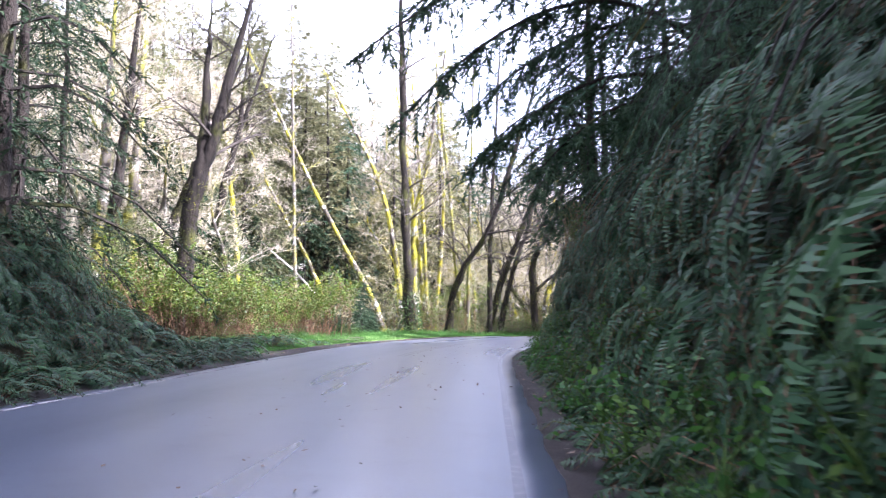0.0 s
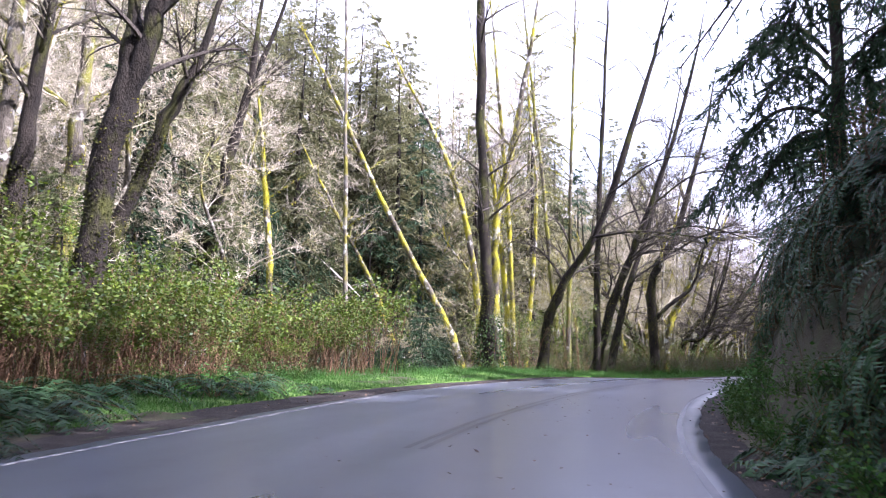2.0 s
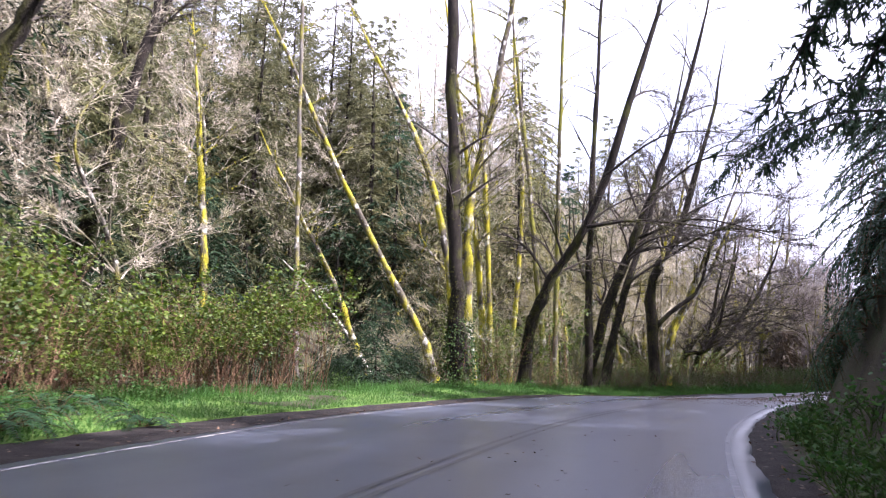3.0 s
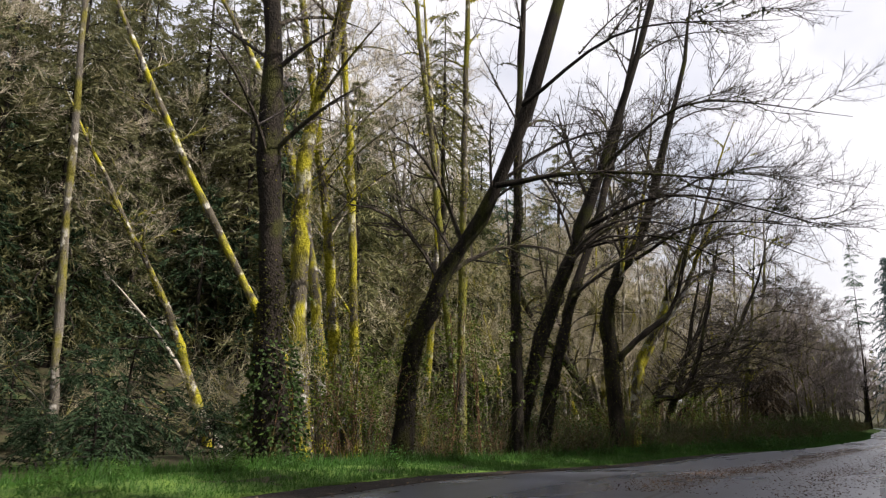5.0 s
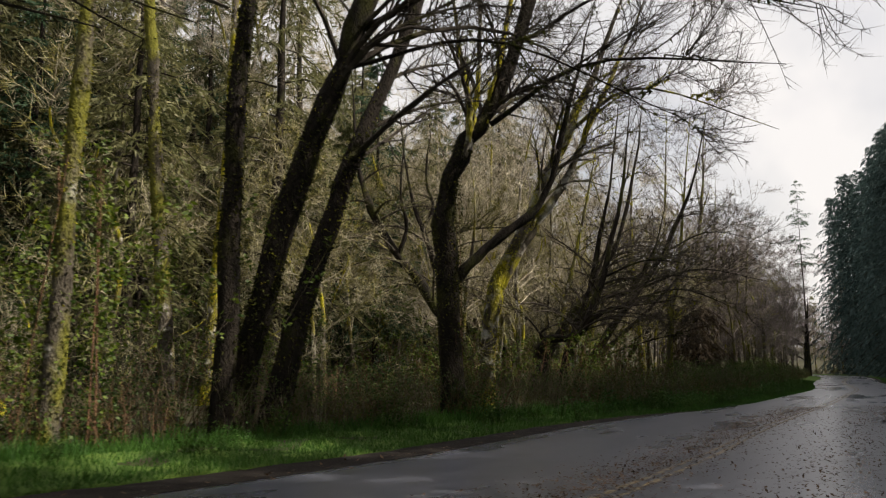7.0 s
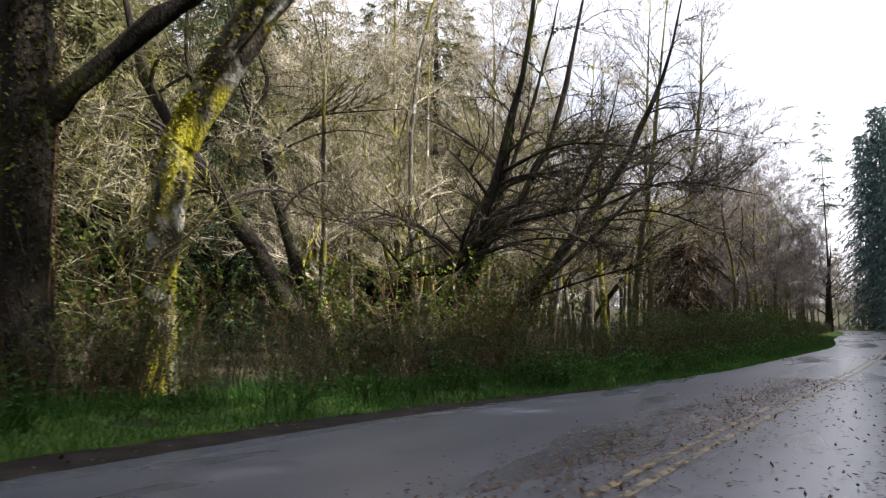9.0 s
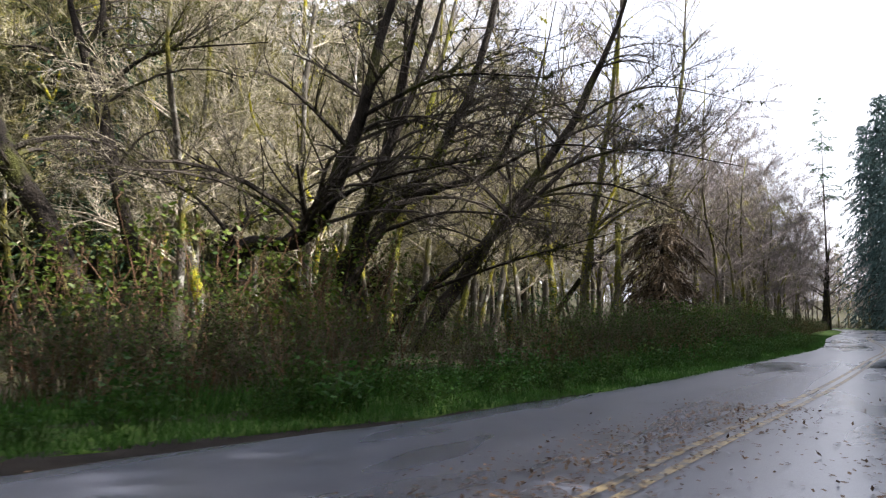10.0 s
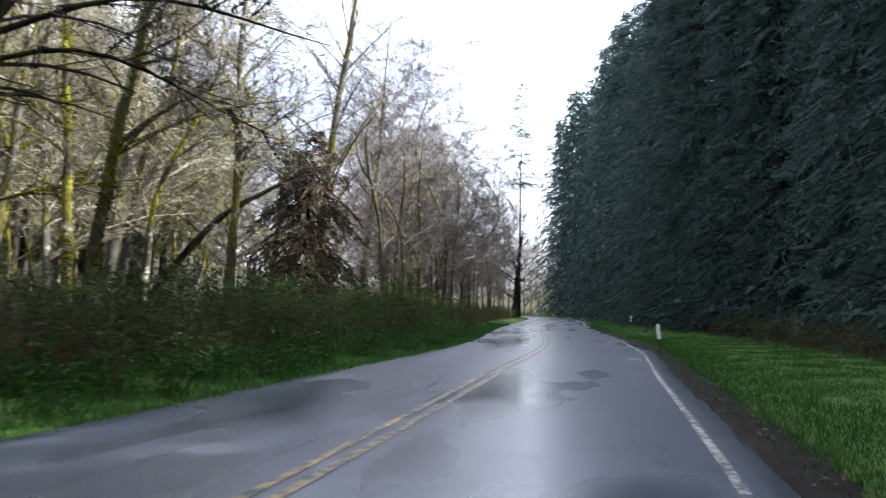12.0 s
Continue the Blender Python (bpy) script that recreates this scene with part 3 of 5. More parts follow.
def alder(points, r, bark=None, extra=(), n=14, lo=0.35, length=4.0, reach=0.1, lift=0.5, toward=None, pull=0.0, twig=None, bough=None, label="", second=7, twigs=7, l2=2.1, split=True, tip=0.36, boughs=(), thick=1.0, name="alder_tree", flare=0.5):
    """A bare tree whose trunk runs through points (x, y, height); extra: further stems; boughs: long branches given by start, middle and end."""
    bark = bark or BARK_MID
    r = r * (1.15 if split else 1.0)
    x, y = points[0][0], points[0][1]
    z0 = gz(x, y)
    rise = -float(dip(y)) if y < 86 else 0.0   # heights are over the upper road there
    tree = root(name, label or "bare leaning alder with mossy grey bark", "tree", "bare roadside trees")
    tree.location = (x, y, z0)
    local = lambda pts: [(p[0] - x, p[1] - y, p[2] + rise) for p in pts]
    m = Mesh()
    first = [(0, 0, -0.4)] + local(points[1:])
    c, rad = stem(m, first, r, tip=tip, flare=flare)
    trunk = part("trunk", m, bark, tree, smooth=True)
    if bark is BARK_MOSS and split:
        moss_on(trunk, c, rad, 0.02, 0.7, 3600, 0.075)
    if bark is BARK_MID and split:
        moss_on(trunk, c, rad, 0.02, 0.6, 1200, 0.065)
        moss_on(trunk, c, rad, 0.02, 0.5, 700, 0.09, MOSS_DARK)
    if bark is BARK_DARK and split:
        moss_on(trunk, c, rad, 0.02, 0.45, 1300, 0.10, MOSS_DARK)
        moss_on(trunk, c, rad, 0.1, 0.5, 260, 0.06)
    sets = [limbs_of(c, rad, n, lo, length, reach, lift, toward, pull)]
    for pts, er, *own in extra:
        e = Mesh()
        ec, erad = stem(e, local(pts), er, tip=0.25, flare=0.0)
        part("stem", e, own[0] if own else bark, tree, smooth=True)
        sets.append(limbs_of(ec, erad, max(4, n // 2), 0.35, length * 0.8, reach, lift, toward, pull))
    for a, b, d, br in boughs:
        e = Mesh()
        pts = smooth_line(local([a, b, d]), 10)
        tubes(e, pts[None], (np.linspace(1, 0.12, 10) * br)[None], 6)
        part("bough", e, bark, tree, smooth=True)
        q = np.array(local([a, b, d]), float)
        p1 = 2 * q[1] - 0.5 * (q[0] + q[2])
        sets.append(sprout(q[None, 0], p1[None], q[None, 2], np.array([br]), np.array([br * 0.4]), 9, (0.25, 1.0), length * 0.6, 0.7, 0.2, 0.1, 0.5))
    lim = tuple(np.concatenate([s[i] for s in sets]) for i in range(5))
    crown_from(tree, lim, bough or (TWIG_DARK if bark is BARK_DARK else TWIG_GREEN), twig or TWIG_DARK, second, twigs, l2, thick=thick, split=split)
    return tree


def conifer(name, label, h, spread, needle, branches=70, per=34, droop=0.35, lo=0.06, blade=(0.42, 0.13), r=0.3, bark=None, group="", top=0.15, power=0.8, bare=0.0, hang=0.5, k=7, whorls=0, shoots=False, core=0):
    """A needle tree: trunk, drooping branches in whorls, and sprays of needles hanging from them."""
    t = root(name, label, "tree", group)
    m = Mesh()
    c, rad = stem(m, [(0, 0, -0.5), (0, 0, h * 0.5), (rng.normal() * 0.2, rng.normal() * 0.2, h)], r, 14, 7, 0.08)
    part("trunk", m, bark or BARK_DARK, t, smooth=True)
    u = np.sort(rng.uniform(lo, 0.99, branches))
    if whorls:
        u = np.clip((np.floor(u * whorls) + 0.5 + rng.normal(size=branches) * 0.24) / whorls, lo, 0.99)
    ang = np.arange(branches) * 2.4 + rng.normal(size=branches) * 0.4
    ln = spread * ((1 - u) ** power + top * 0.3) * rng.uniform(0.65, 1.15, branches)
    at = np.stack([np.interp(u, np.linspace(0, 1, 14), c[:, a]) for a in range(3)], 1)
    flat = np.stack([np.cos(ang), np.sin(ang), np.zeros(branches)], 1)
    p1 = at + flat * ln[:, None] * 0.55 + np.array([0, 0, 0.12]) * ln[:, None]
    p2 = at + flat * ln[:, None] - np.array([0, 0, 1.0]) * ((droop * (1 - 1.5 * u**3))[:, None] * ln[:, None]) + rng.normal(size=(branches, 3)) * 0.1
    rr = 0.012 + 0.012 * ln
    lim = (at, p1, p2, rr, rr * 0.3)
    b = Mesh()
    bez_tubes(b, *lim, 4, 3)
    part("bough_work", b, bark or BARK_DARK, t, kind="stuff")
    # sprays: side shoots in the plane of the bough, hanging a little, with rows of pointed needle sprigs
    keep = rng.uniform(size=branches) >= bare
    lim, ln, flat = tuple(a[keep] for a in lim), ln[keep], flat[keep]
    n, q = len(ln), max(4, per // 4)
    tt = np.tile(np.linspace(0.12, 0.98, q), (n, 1)) + rng.uniform(-0.04, 0.04, (n, q))
    base = bez(lim[0][:, None], lim[1][:, None], lim[2][:, None], tt)
    side = np.stack([-flat[:, 1], flat[:, 0], 0 * flat[:, 0]], 1)[:, None] * np.where(np.arange(q) % 2, 1, -1)[None, :, None]
    way = unit(side * rng.uniform(0.5, 1.1, (n, q, 1)) + flat[:, None] * 0.7 + np.array([0, 0, -1.0]) * hang * rng.uniform(0.5, 1.4, (n, q, 1)) + rng.normal(size=(n, q, 3)) * 0.2)
    sl = (0.17 * spread * np.clip(1.8 * ln[:, None] / spread, 0.12, 1) + 0.24 * ln[:, None] * (1.05 - tt)) * rng.uniform(0.6, 1.2, (n, q))
    u = np.linspace(0.05, 1.0, k)
    pos = base[:, :, None] + way[:, :, None] * (sl[..., None] * u)[..., None] - np.array([0, 0, 0.22]) * (sl[..., None] * u * u)[..., None]
    wag = unit(way[:, :, None] + rng.normal(size=pos.shape) * 0.5 + np.array([0, 0, -0.35 * hang])).reshape(-1, 3)
    if shoots:
        sh = Mesh()
        spikes(sh, base.reshape(-1, 3), pos[:, :, -1].reshape(-1, 3), 0.007)
        part("shoot_work", sh, bark or BARK_DARK, t, kind="stuff")
    f = Mesh()
    m_ = len(wag)
    fine = np.repeat(0.42 + 0.58 * np.clip(1.7 * ln / spread, 0, 1), q * k)
    needles(f, pos.reshape(-1, 3), wag, blade[0] * fine * rng.uniform(0.6, 1.3, m_), blade[1] * fine * rng.uniform(0.6, 1.3, m_))
    if core:
        # dense older sprays close to the trunk
        v = rng.uniform(max(lo, 0.03), 0.93, core)
        a = rng.uniform(0, 2 * np.pi, core)
        r_in = spread * (1 - v) ** power * rng.uniform(0.05, 0.5, core)
        at_in = np.stack([np.cos(a) * r_in, np.sin(a) * r_in, v * h], 1)
        way_in = unit(np.stack([np.cos(a), np.sin(a), rng.uniform(-1.2, 0.0, core)], 1))
        needles(f, at_in, way_in, spread * 0.2 * rng.uniform(0.7, 1.3, core), spread * 0.10 * rng.uniform(0.6, 1.3, core))
    part("foliage", f, needle, t, kind="stuff")
    return t


def place(ob, x, y, turn=None, size=1.0, sink=0.1, tall=None, tilt=0.0):
    """Stands a plant on the ground."""
    turn = rng.uniform(0, 360) if turn is None else turn
    lean = Matrix.Identity(4)
    if tilt:
        e = 0.4
        nrm = Vector((gz(x - e, y) - gz(x + e, y), gz(x, y - e) - gz(x, y + e), 2 * e)).normalized()
        lean = Vector((0, 0, 1)).rotation_difference(Vector((0, 0, 1)).lerp(nrm, tilt)).to_matrix().to_4x4()
    m = Matrix.Translation((x, y, gz(x, y) - sink)) @ lean @ Matrix.Rotation(radians(turn), 4, 'Z') @ Matrix.Diagonal((size, size, tall or size, 1))
    return m


def scatter(protos, places, size=(0.8, 1.2), sink=0.1, tall=(1.0, 1.0), tilt=0.0):
    """Copies of the protos on places; the first of each kind is the proto itself."""
    used = set()
    for i, (x, y) in enumerate(places):
        p = protos[i % len(protos)]
        sz = rng.uniform(*size)
        m = place(p, x, y, None, sz, sink, sz * rng.uniform(*tall), tilt)
        if i % len(protos) in used:
            copy_thing_at(p, m)
        else:
            used.add(i % len(protos))
            firsts.append((p, m))
    for p, m in firsts:
        p.matrix_basis = m
    firsts.clear()


firsts = []


def copy_thing_at(p, m):
    keep = p.matrix_basis.copy()
    p.matrix_basis = Matrix.Identity(4)
    c = copy_thing(p, m)
    p.matrix_basis = keep
    return c


# -- the standing alders along the outside of the bend --
alder([(-9.2, 62.3), (-9.5, 62.2, 4), (-9.9, 62.1, 12), (-10.3, 62, 27), (-10.6, 61.9, 34)], 0.44, BARK_DARK, n=17, lo=0.36, length=4.0, twigs=8, label="tall straight dark alder wrapped in ivy at its foot", twig=TWIG)
alder([(-8.9, 63.8), (-9.3, 63.8, 6), (-9.2, 63.8, 10), (-8.2, 63.9, 15), (-7.0, 64, 22), (-6.1, 64.1, 29)], 0.27, BARK_MOSS, n=17, lo=0.36, length=4.0, twigs=8, twig=TWIG_PALE)
alder([(-8.3, 66.5), (-8.9, 66.4, 4), (-9.5, 66.3, 10), (-11, 66, 20), (-12.2, 65.8, 28)], 0.19, BARK_MOSS, n=17, lo=0.36, length=4.0, twigs=8, label="slim alder thick with bright yellow moss", twig=TWIG_PALE)
alder([(-8.6, 68.6), (-8.9, 68.5, 7), (-9.3, 68.5, 13), (-10.2, 68.3, 23), (-11, 68.2, 31)], 0.17, BARK_MOSS, n=17, lo=0.36, length=4.0, twigs=8, label="slim alder thick with bright yellow moss", twig=TWIG_PALE)
alder([(-6.0, 77.8), (-6.9, 77.6, 8), (-7.6, 77.4, 16), (-8.8, 77.2, 27), (-9.6, 77, 35)], 0.18, BARK_MID, n=17, lo=0.36, length=4.0, twigs=8)
alder([(-5.1, 70.8), (-4.9, 70.8, 9), (-4.8, 70.9, 15), (-4.5, 70.9, 26), (-4.2, 71, 34)], 0.16, BARK_MID, n=17, lo=0.36, length=4.0, twigs=8)
alder([(-6.6, 67.0), (-6.3, 66.7, 2.2), (-5.8, 66.3, 4.2), (-4.8, 65.9, 6.0), (-2.9, 65.3, 9.0), (-1.3, 64.9, 13.4), (1.0, 65.2, 21), (2.8, 65.4, 28)], 0.34, BARK_DARK, second=10, twigs=11, n=18, lo=0.38, thick=1.15, toward=(1, 0), pull=0.5,
      boughs=[((-2.9, 64.5, 8.7), (0.2, 64.5, 9.0), (5.0, 63.8, 8.2), 0.11), ((-2.0, 64.6, 11.5), (1.5, 64, 13.6), (6.0, 63.0, 13.0), 0.08)], label="dark alder leaning over the road from a crooked foot", length=6.0, reach=-0.28, lift=0.75, l2=2.6)
alder([(-3.1, 74.4), (-3.0, 74.4, 8), (-2.7, 74.4, 16), (-2.2, 74.6, 26), (-1.8, 74.7, 34)], 0.22, BARK_DARK, n=17, lo=0.36, length=4.0, twigs=8)
alder([(-3.5, 75.6), (-2.7, 75.3, 2.4), (-1.8, 75.0, 5.3), (-0.8, 74.7, 8.0), (0.1, 74.5, 10.4), (1.1, 74.2, 13.0), (2.7, 74.0, 17.5), (4.4, 74, 24), (5.8, 74, 30)], 0.34, BARK_DARK, second=10, twigs=11, n=18, lo=0.38, thick=1.15, toward=(1, -0.3), pull=0.6,
      boughs=[((0.0, 74.6, 9.9), (4.2, 73.6, 11.0), (10.4, 72.4, 8.8), 0.11), ((1.1, 74.2, 12.8), (5, 73, 15), (11, 72, 13.5), 0.09), ((-0.4, 74.6, 8.9), (3.4, 74.2, 9.3), (7.6, 73.6, 7.0), 0.07)], label="dark alder leaning over the road with long arching boughs", length=6.0, reach=-0.28, lift=0.75, l2=2.6)
alder([(-2.3, 75.1), (-1.7, 75.4, 2.1), (-1.1, 75.9, 4.6), (-0.7, 76.2, 6.2), (0.2, 76.8, 9.2), (1.3, 77.5, 12.7), (2.0, 78, 15.5), (3.5, 78.6, 22), (4.2, 79, 28)], 0.27, BARK_DARK, second=10, twigs=11, n=18, lo=0.38, thick=1.15, toward=(1, 0), pull=0.5, label="dark leaning alder with a mossy burl")
alder([(1.7, 82.8), (1.4, 82.8, 4), (1.4, 82.8, 7.2), (2.2, 82.9, 9.4), (3.2, 83.0, 11), (4.6, 83.1, 15), (6.5, 83.3, 22), (7.6, 83.5, 28)], 0.38, BARK_DARK, second=10, twigs=11, n=18, lo=0.38, thick=1.15, toward=(1, -0.4), pull=0.6,
      extra=[([(1.9, 82.8, 8.4), (2.3, 82.4, 10), (1.9, 82.3, 13), (1.2, 82, 19)], 0.15, BARK_MOSS), ([(2.2, 82.8, 9), (2.6, 82.5, 12), (2.9, 82.3, 20)], 0.14, BARK_MOSS), ([(2.8, 82.9, 10), (3.7, 82.6, 14), (4.6, 82.4, 20)], 0.13, BARK_MOSS),
             ([(1.5, 82.8, 4.2), (3.2, 83.1, 5.8), (4.8, 83.2, 7.2), (5.8, 83, 10.5), (7, 83, 15)], 0.21)],
      boughs=[((3.0, 83.0, 10), (6.6, 81.6, 11.6), (12.5, 80.5, 10.8), 0.11), ((4.0, 83.0, 13), (8.0, 82, 14.5), (13.5, 80.5, 12.5), 0.08)], label="many-stemmed mossy maple with arching boughs", length=6.0, reach=-0.28, lift=0.75, l2=2.6, name="maple_tree")
alder([(2.5, 85.0), (2.9, 84.7, 3.6), (3.4, 84.6, 5.2), (4.4, 84.7, 7.0), (5.8, 84.9, 10.2), (7.2, 85, 13.3), (9.5, 85.3, 19)], 0.27, BARK_MOSS, second=10, twigs=10, n=13, lo=0.45, toward=(1, -0.3), pull=0.5, twig=TWIG,
      extra=[([(3.2, 84.7, 4.3), (4.4, 84.9, 6.4), (5.8, 85.1, 8.5), (6.8, 85.2, 10.8), (8.2, 85.4, 13.8), (10, 85.6, 18)], 0.21)], boughs=[((5.8, 84.9, 10.2), (8.5, 84, 11.6), (13, 83, 9.5), 0.09)])
# -- leaning trees of the long straight --
alder([(2.5, 95.6), (1.7, 95.6, 1.3), (0.1, 95.6, 3.7), (-1.4, 95.6, 6.0), (-2.6, 95.6, 7.5), (-4.0, 95.6, 9.9), (-4.9, 95.6, 13), (-5.3, 95.5, 18)], 0.33, BARK_DARK, n=14, lo=0.35, length=5.0, lift=0.3, reach=-0.12, extra=[([(-2.5, 95.6, 7.4), (-2.1, 95.4, 9.0), (-2.4, 95.2, 11), (-2.0, 95.0, 15)], 0.14)], label="dark maple stem leaning back from the road", name="maple_tree", twig=TWIG_GREEN)
alder([(1.4, 99.8), (0.8, 99.8, 2.0), (-0.2, 99.8, 4.3), (-1.2, 99.8, 7.8), (-1.9, 99.8, 9.9), (-2.6, 99.8, 11.8), (-3.4, 99.8, 18)], 0.24, BARK_DARK, n=13, lo=0.4, length=5.0, lift=0.3, reach=-0.12, extra=[([(-1.8, 99.8, 9.8), (-1.2, 99.7, 11.1), (-1.6, 99.6, 13), (-1.2, 99.5, 17)], 0.13)],
      boughs=[((-1.2, 99.8, 8.4), (0.6, 99.8, 9.6), (4.4, 99.6, 9.7), 0.10), ((-1.6, 99.8, 9.0), (-3.6, 99.4, 9.9), (-6.2, 99, 9.2), 0.07)], label="dark forked alder leaning back from the road", twig=TWIG_GREEN)
alder([(0.2, 105.8), (-0.7, 105.8, 2.4), (-1.7, 105.8, 5.6), (-2.4, 105.8, 7.9), (-3.4, 105.8, 11), (-5.7, 105.8, 14.5), (-6.8, 105.6, 19)], 0.20, BARK_MOSS, n=13, lo=0.35, length=3.2, label="slim leaning alder with yellow moss on its upper side", twig=TWIG_GREEN)
alder([(2.0, 110.3), (2.0, 110.3, 4.5), (1.9, 110.3, 9.8), (1.8, 110.3, 13.3), (1.8, 110.3, 25)], 0.21, BARK_MOSS, n=26, lo=0.18, lift=0.75, length=4.6, label="upright alder with bright moss on its bark", twig=TWIG_PALE)
alder([(4.4, 96.3), (4.7, 96.3, 2.0), (5.1, 96.3, 2.8), (5.6, 96.3, 3.05), (6.4, 96.3, 3.05), (7.1, 96.3, 3.6), (7.7, 96.3, 4.8), (8.2, 96.3, 6.2), (8.6, 96.3, 7.8), (9.4, 96.2, 11), (10, 96.1, 16)], 0.25, BARK_DARK, n=18, lo=0.4, toward=(1, -0.5), pull=0.5, length=5.0, lift=0.3, reach=-0.12, tip=0.5,
      extra=[([(5.1, 96.3, 2.8), (4.9, 96.3, 3.3), (5.3, 96.3, 3.7), (5.2, 96.3, 4.4)], 0.10)],
      boughs=[((6.3, 96.3, 3.1), (8.4, 95.9, 4.4), (11.6, 95.2, 4.9), 0.09), ((8.2, 96.3, 6.2), (10.4, 95.8, 7.0), (13, 95, 6.6), 0.07), ((5.2, 96.3, 2.9), (3.8, 95.9, 4.4), (1.4, 95.4, 5.0), 0.06)], label="dark maple bent low and then upright", name="maple_tree")
alder([(6.0, 100.5), (6.4, 100.5, 1.9), (7.1, 100.5, 3.6), (7.5, 100.5, 4.9), (7.9, 100.5, 6.1), (8.3, 100.5, 8.0), (9.2, 100.5, 12), (10, 100.4, 18)], 0.24, BARK_DARK, second=10, twigs=10, n=16, lo=0.32, toward=(1, -0.4), pull=0.5, length=5.0, lift=0.3, reach=-0.12, extra=[([(7.6, 100.5, 5.4), (8.6, 100.4, 7.6), (9.6, 100.3, 10.5), (11, 100, 16)], 0.13)])
alder([(4.9, 104.8), (5.5, 104.8, 2.5), (6.6, 104.8, 4.4), (7.7, 104.8, 5.9), (8.6, 104.8, 6.9), (9.5, 104.8, 8.6), (10.2, 104.8, 9.9), (11.4, 104.7, 15), (12, 104.6, 19)], 0.27, BARK_DARK, second=10, twigs=10, n=16, lo=0.4, toward=(1, -0.4), pull=0.5, length=5.0, lift=0.3, reach=-0.12,
      extra=[([(7.7, 104.8, 5.8), (9.4, 104.5, 6.2), (10.8, 104.4, 6.6), (11.7, 104.3, 8.1), (12.5, 104.3, 9.7), (13.4, 104.2, 13.5)], 0.17)], boughs=[((6.8, 104.8, 4.6), (9.6, 104.2, 5.2), (13.5, 103.4, 4.6), 0.09), ((10.8, 104.4, 6.6), (13, 103.8, 7.4), (16, 103, 6.8), 0.07)], label="dark alder with a long low limb toward the road")
alder([(7.4, 110), (8.2, 110, 1.6), (9.2, 110, 3.0), (10.4, 110, 4.8), (11.4, 110, 6.2), (12.5, 110, 7.7), (13.9, 110, 9.7), (14.8, 110, 11.6), (16.2, 110, 15), (17.4, 110, 20)], 0.30, BARK_DARK, second=10, twigs=10, n=20, lo=0.38, toward=(1, -0.4), pull=0.6, length=5.4, lift=0.3, reach=-0.14,
      boughs=[((12.2, 110, 7.2), (16, 109.4, 8.4), (20.4, 108.6, 7.4), 0.10), ((11.6, 110, 6.4), (15, 109.4, 7.0), (19, 108.6, 5.2), 0.09), ((13.9, 110, 9.7), (17, 109.4, 11), (20.6, 108.6, 10), 0.07), ((10.2, 110, 4.6), (8.2, 109.4, 5.2), (5.6, 108.8, 4.4), 0.06)], label="dark alder leaning far over toward the road")
alder([(7.0, 104.0), (8.2, 104.3, 1.9), (9.6, 104.8, 3.2), (10.4, 105.1, 3.9), (12.1, 105.6, 5.4), (14.0, 106, 7.4), (16.4, 106.4, 9.6)], 0.15, BARK_DARK, second=8, twigs=8, n=14, lo=0.35, toward=(1, -0.4), pull=0.5, length=3.6, lift=0.3, reach=-0.12, boughs=[((8.4, 104.4, 2.2), (11.5, 103.6, 3.2), (15.4, 102.8, 4.2), 0.07)], label="slim dark alder leaning low toward the road")
alder([(6.2, 108.6), (6.6, 108.8, 4.8), (7.4, 109, 8.4), (8.6, 109.2, 13.5), (10, 109.4, 20)], 0.16, BARK_MID, n=14, lo=0.3, toward=(1, -0.4), pull=0.4)
alder([(12.6, 123.5), (12.8, 123.5, 3.9), (13.0, 123.5, 6.3), (13.3, 123.5, 8.9), (13.6, 123.5, 13.5), (14, 123.4, 20)], 0.21, BARK_PALE, n=18, lo=0.3, label="alder with white lichened bark and moss")
alder([(12.3, 130.5), (13.0, 130.5, 1.0), (14.8, 130.5, 3.6), (16.6, 130.5, 5.6), (18.8, 130.5, 7.0), (21, 130.8, 8.4)], 0.22, BARK_DARK, n=9, lo=0.4, length=2.5, label="dark stem leaning out over low shrubs")
alder([(13.2, 116), (13.0, 116, 3), (12.8, 116, 6.7), (12.6, 116, 11), (12.9, 116, 18)], 0.15, BARK_MOSS, n=14, lo=0.3, label="slim alder thick with bright yellow moss", twig=TWIG_PALE)
alder([(10.4, 127), (9.9, 127, 6), (9.8, 127, 11), (10, 127, 18)], 0.19, BARK_MOSS, n=14, lo=0.3, twig=TWIG_PALE)
alder([(8.0, 116.8), (8.6, 117, 2.8), (9.6, 117, 5.2), (10.5, 117, 7.3), (12, 117.2, 12)], 0.19, BARK_MID, n=12, lo=0.35, boughs=[((8.9, 117, 3.6), (12, 116.5, 4.6), (16, 116, 5.2), 0.09)])
# -- slim mossy stems further into the wood --
alder([(-24.9, 64), (-25.5, 63.8, 8), (-26.2, 63.7, 14), (-27.5, 63.4, 24)], 0.24, BARK_MOSS, n=14, lo=0.4, twig=TWIG_PALE)
alder([(-21.1, 68.5), (-21.6, 68.4, 10), (-22.2, 68.3, 28), (-22.6, 68.2, 37)], 0.18, BARK_PALE, n=9, lo=0.5, length=3, twig=TWIG_PALE, label="thin straight pale alder")
alder([(-15.2, 83.2), (-17, 82.9, 4), (-19.5, 82.3, 8.5), (-23.9, 81.2, 17), (-28.5, 80, 27), (-32, 79, 34)], 0.31, BARK_MOSS, n=12, lo=0.45, twig=TWIG_PALE, label="alder leaning away, bright with yellow moss")
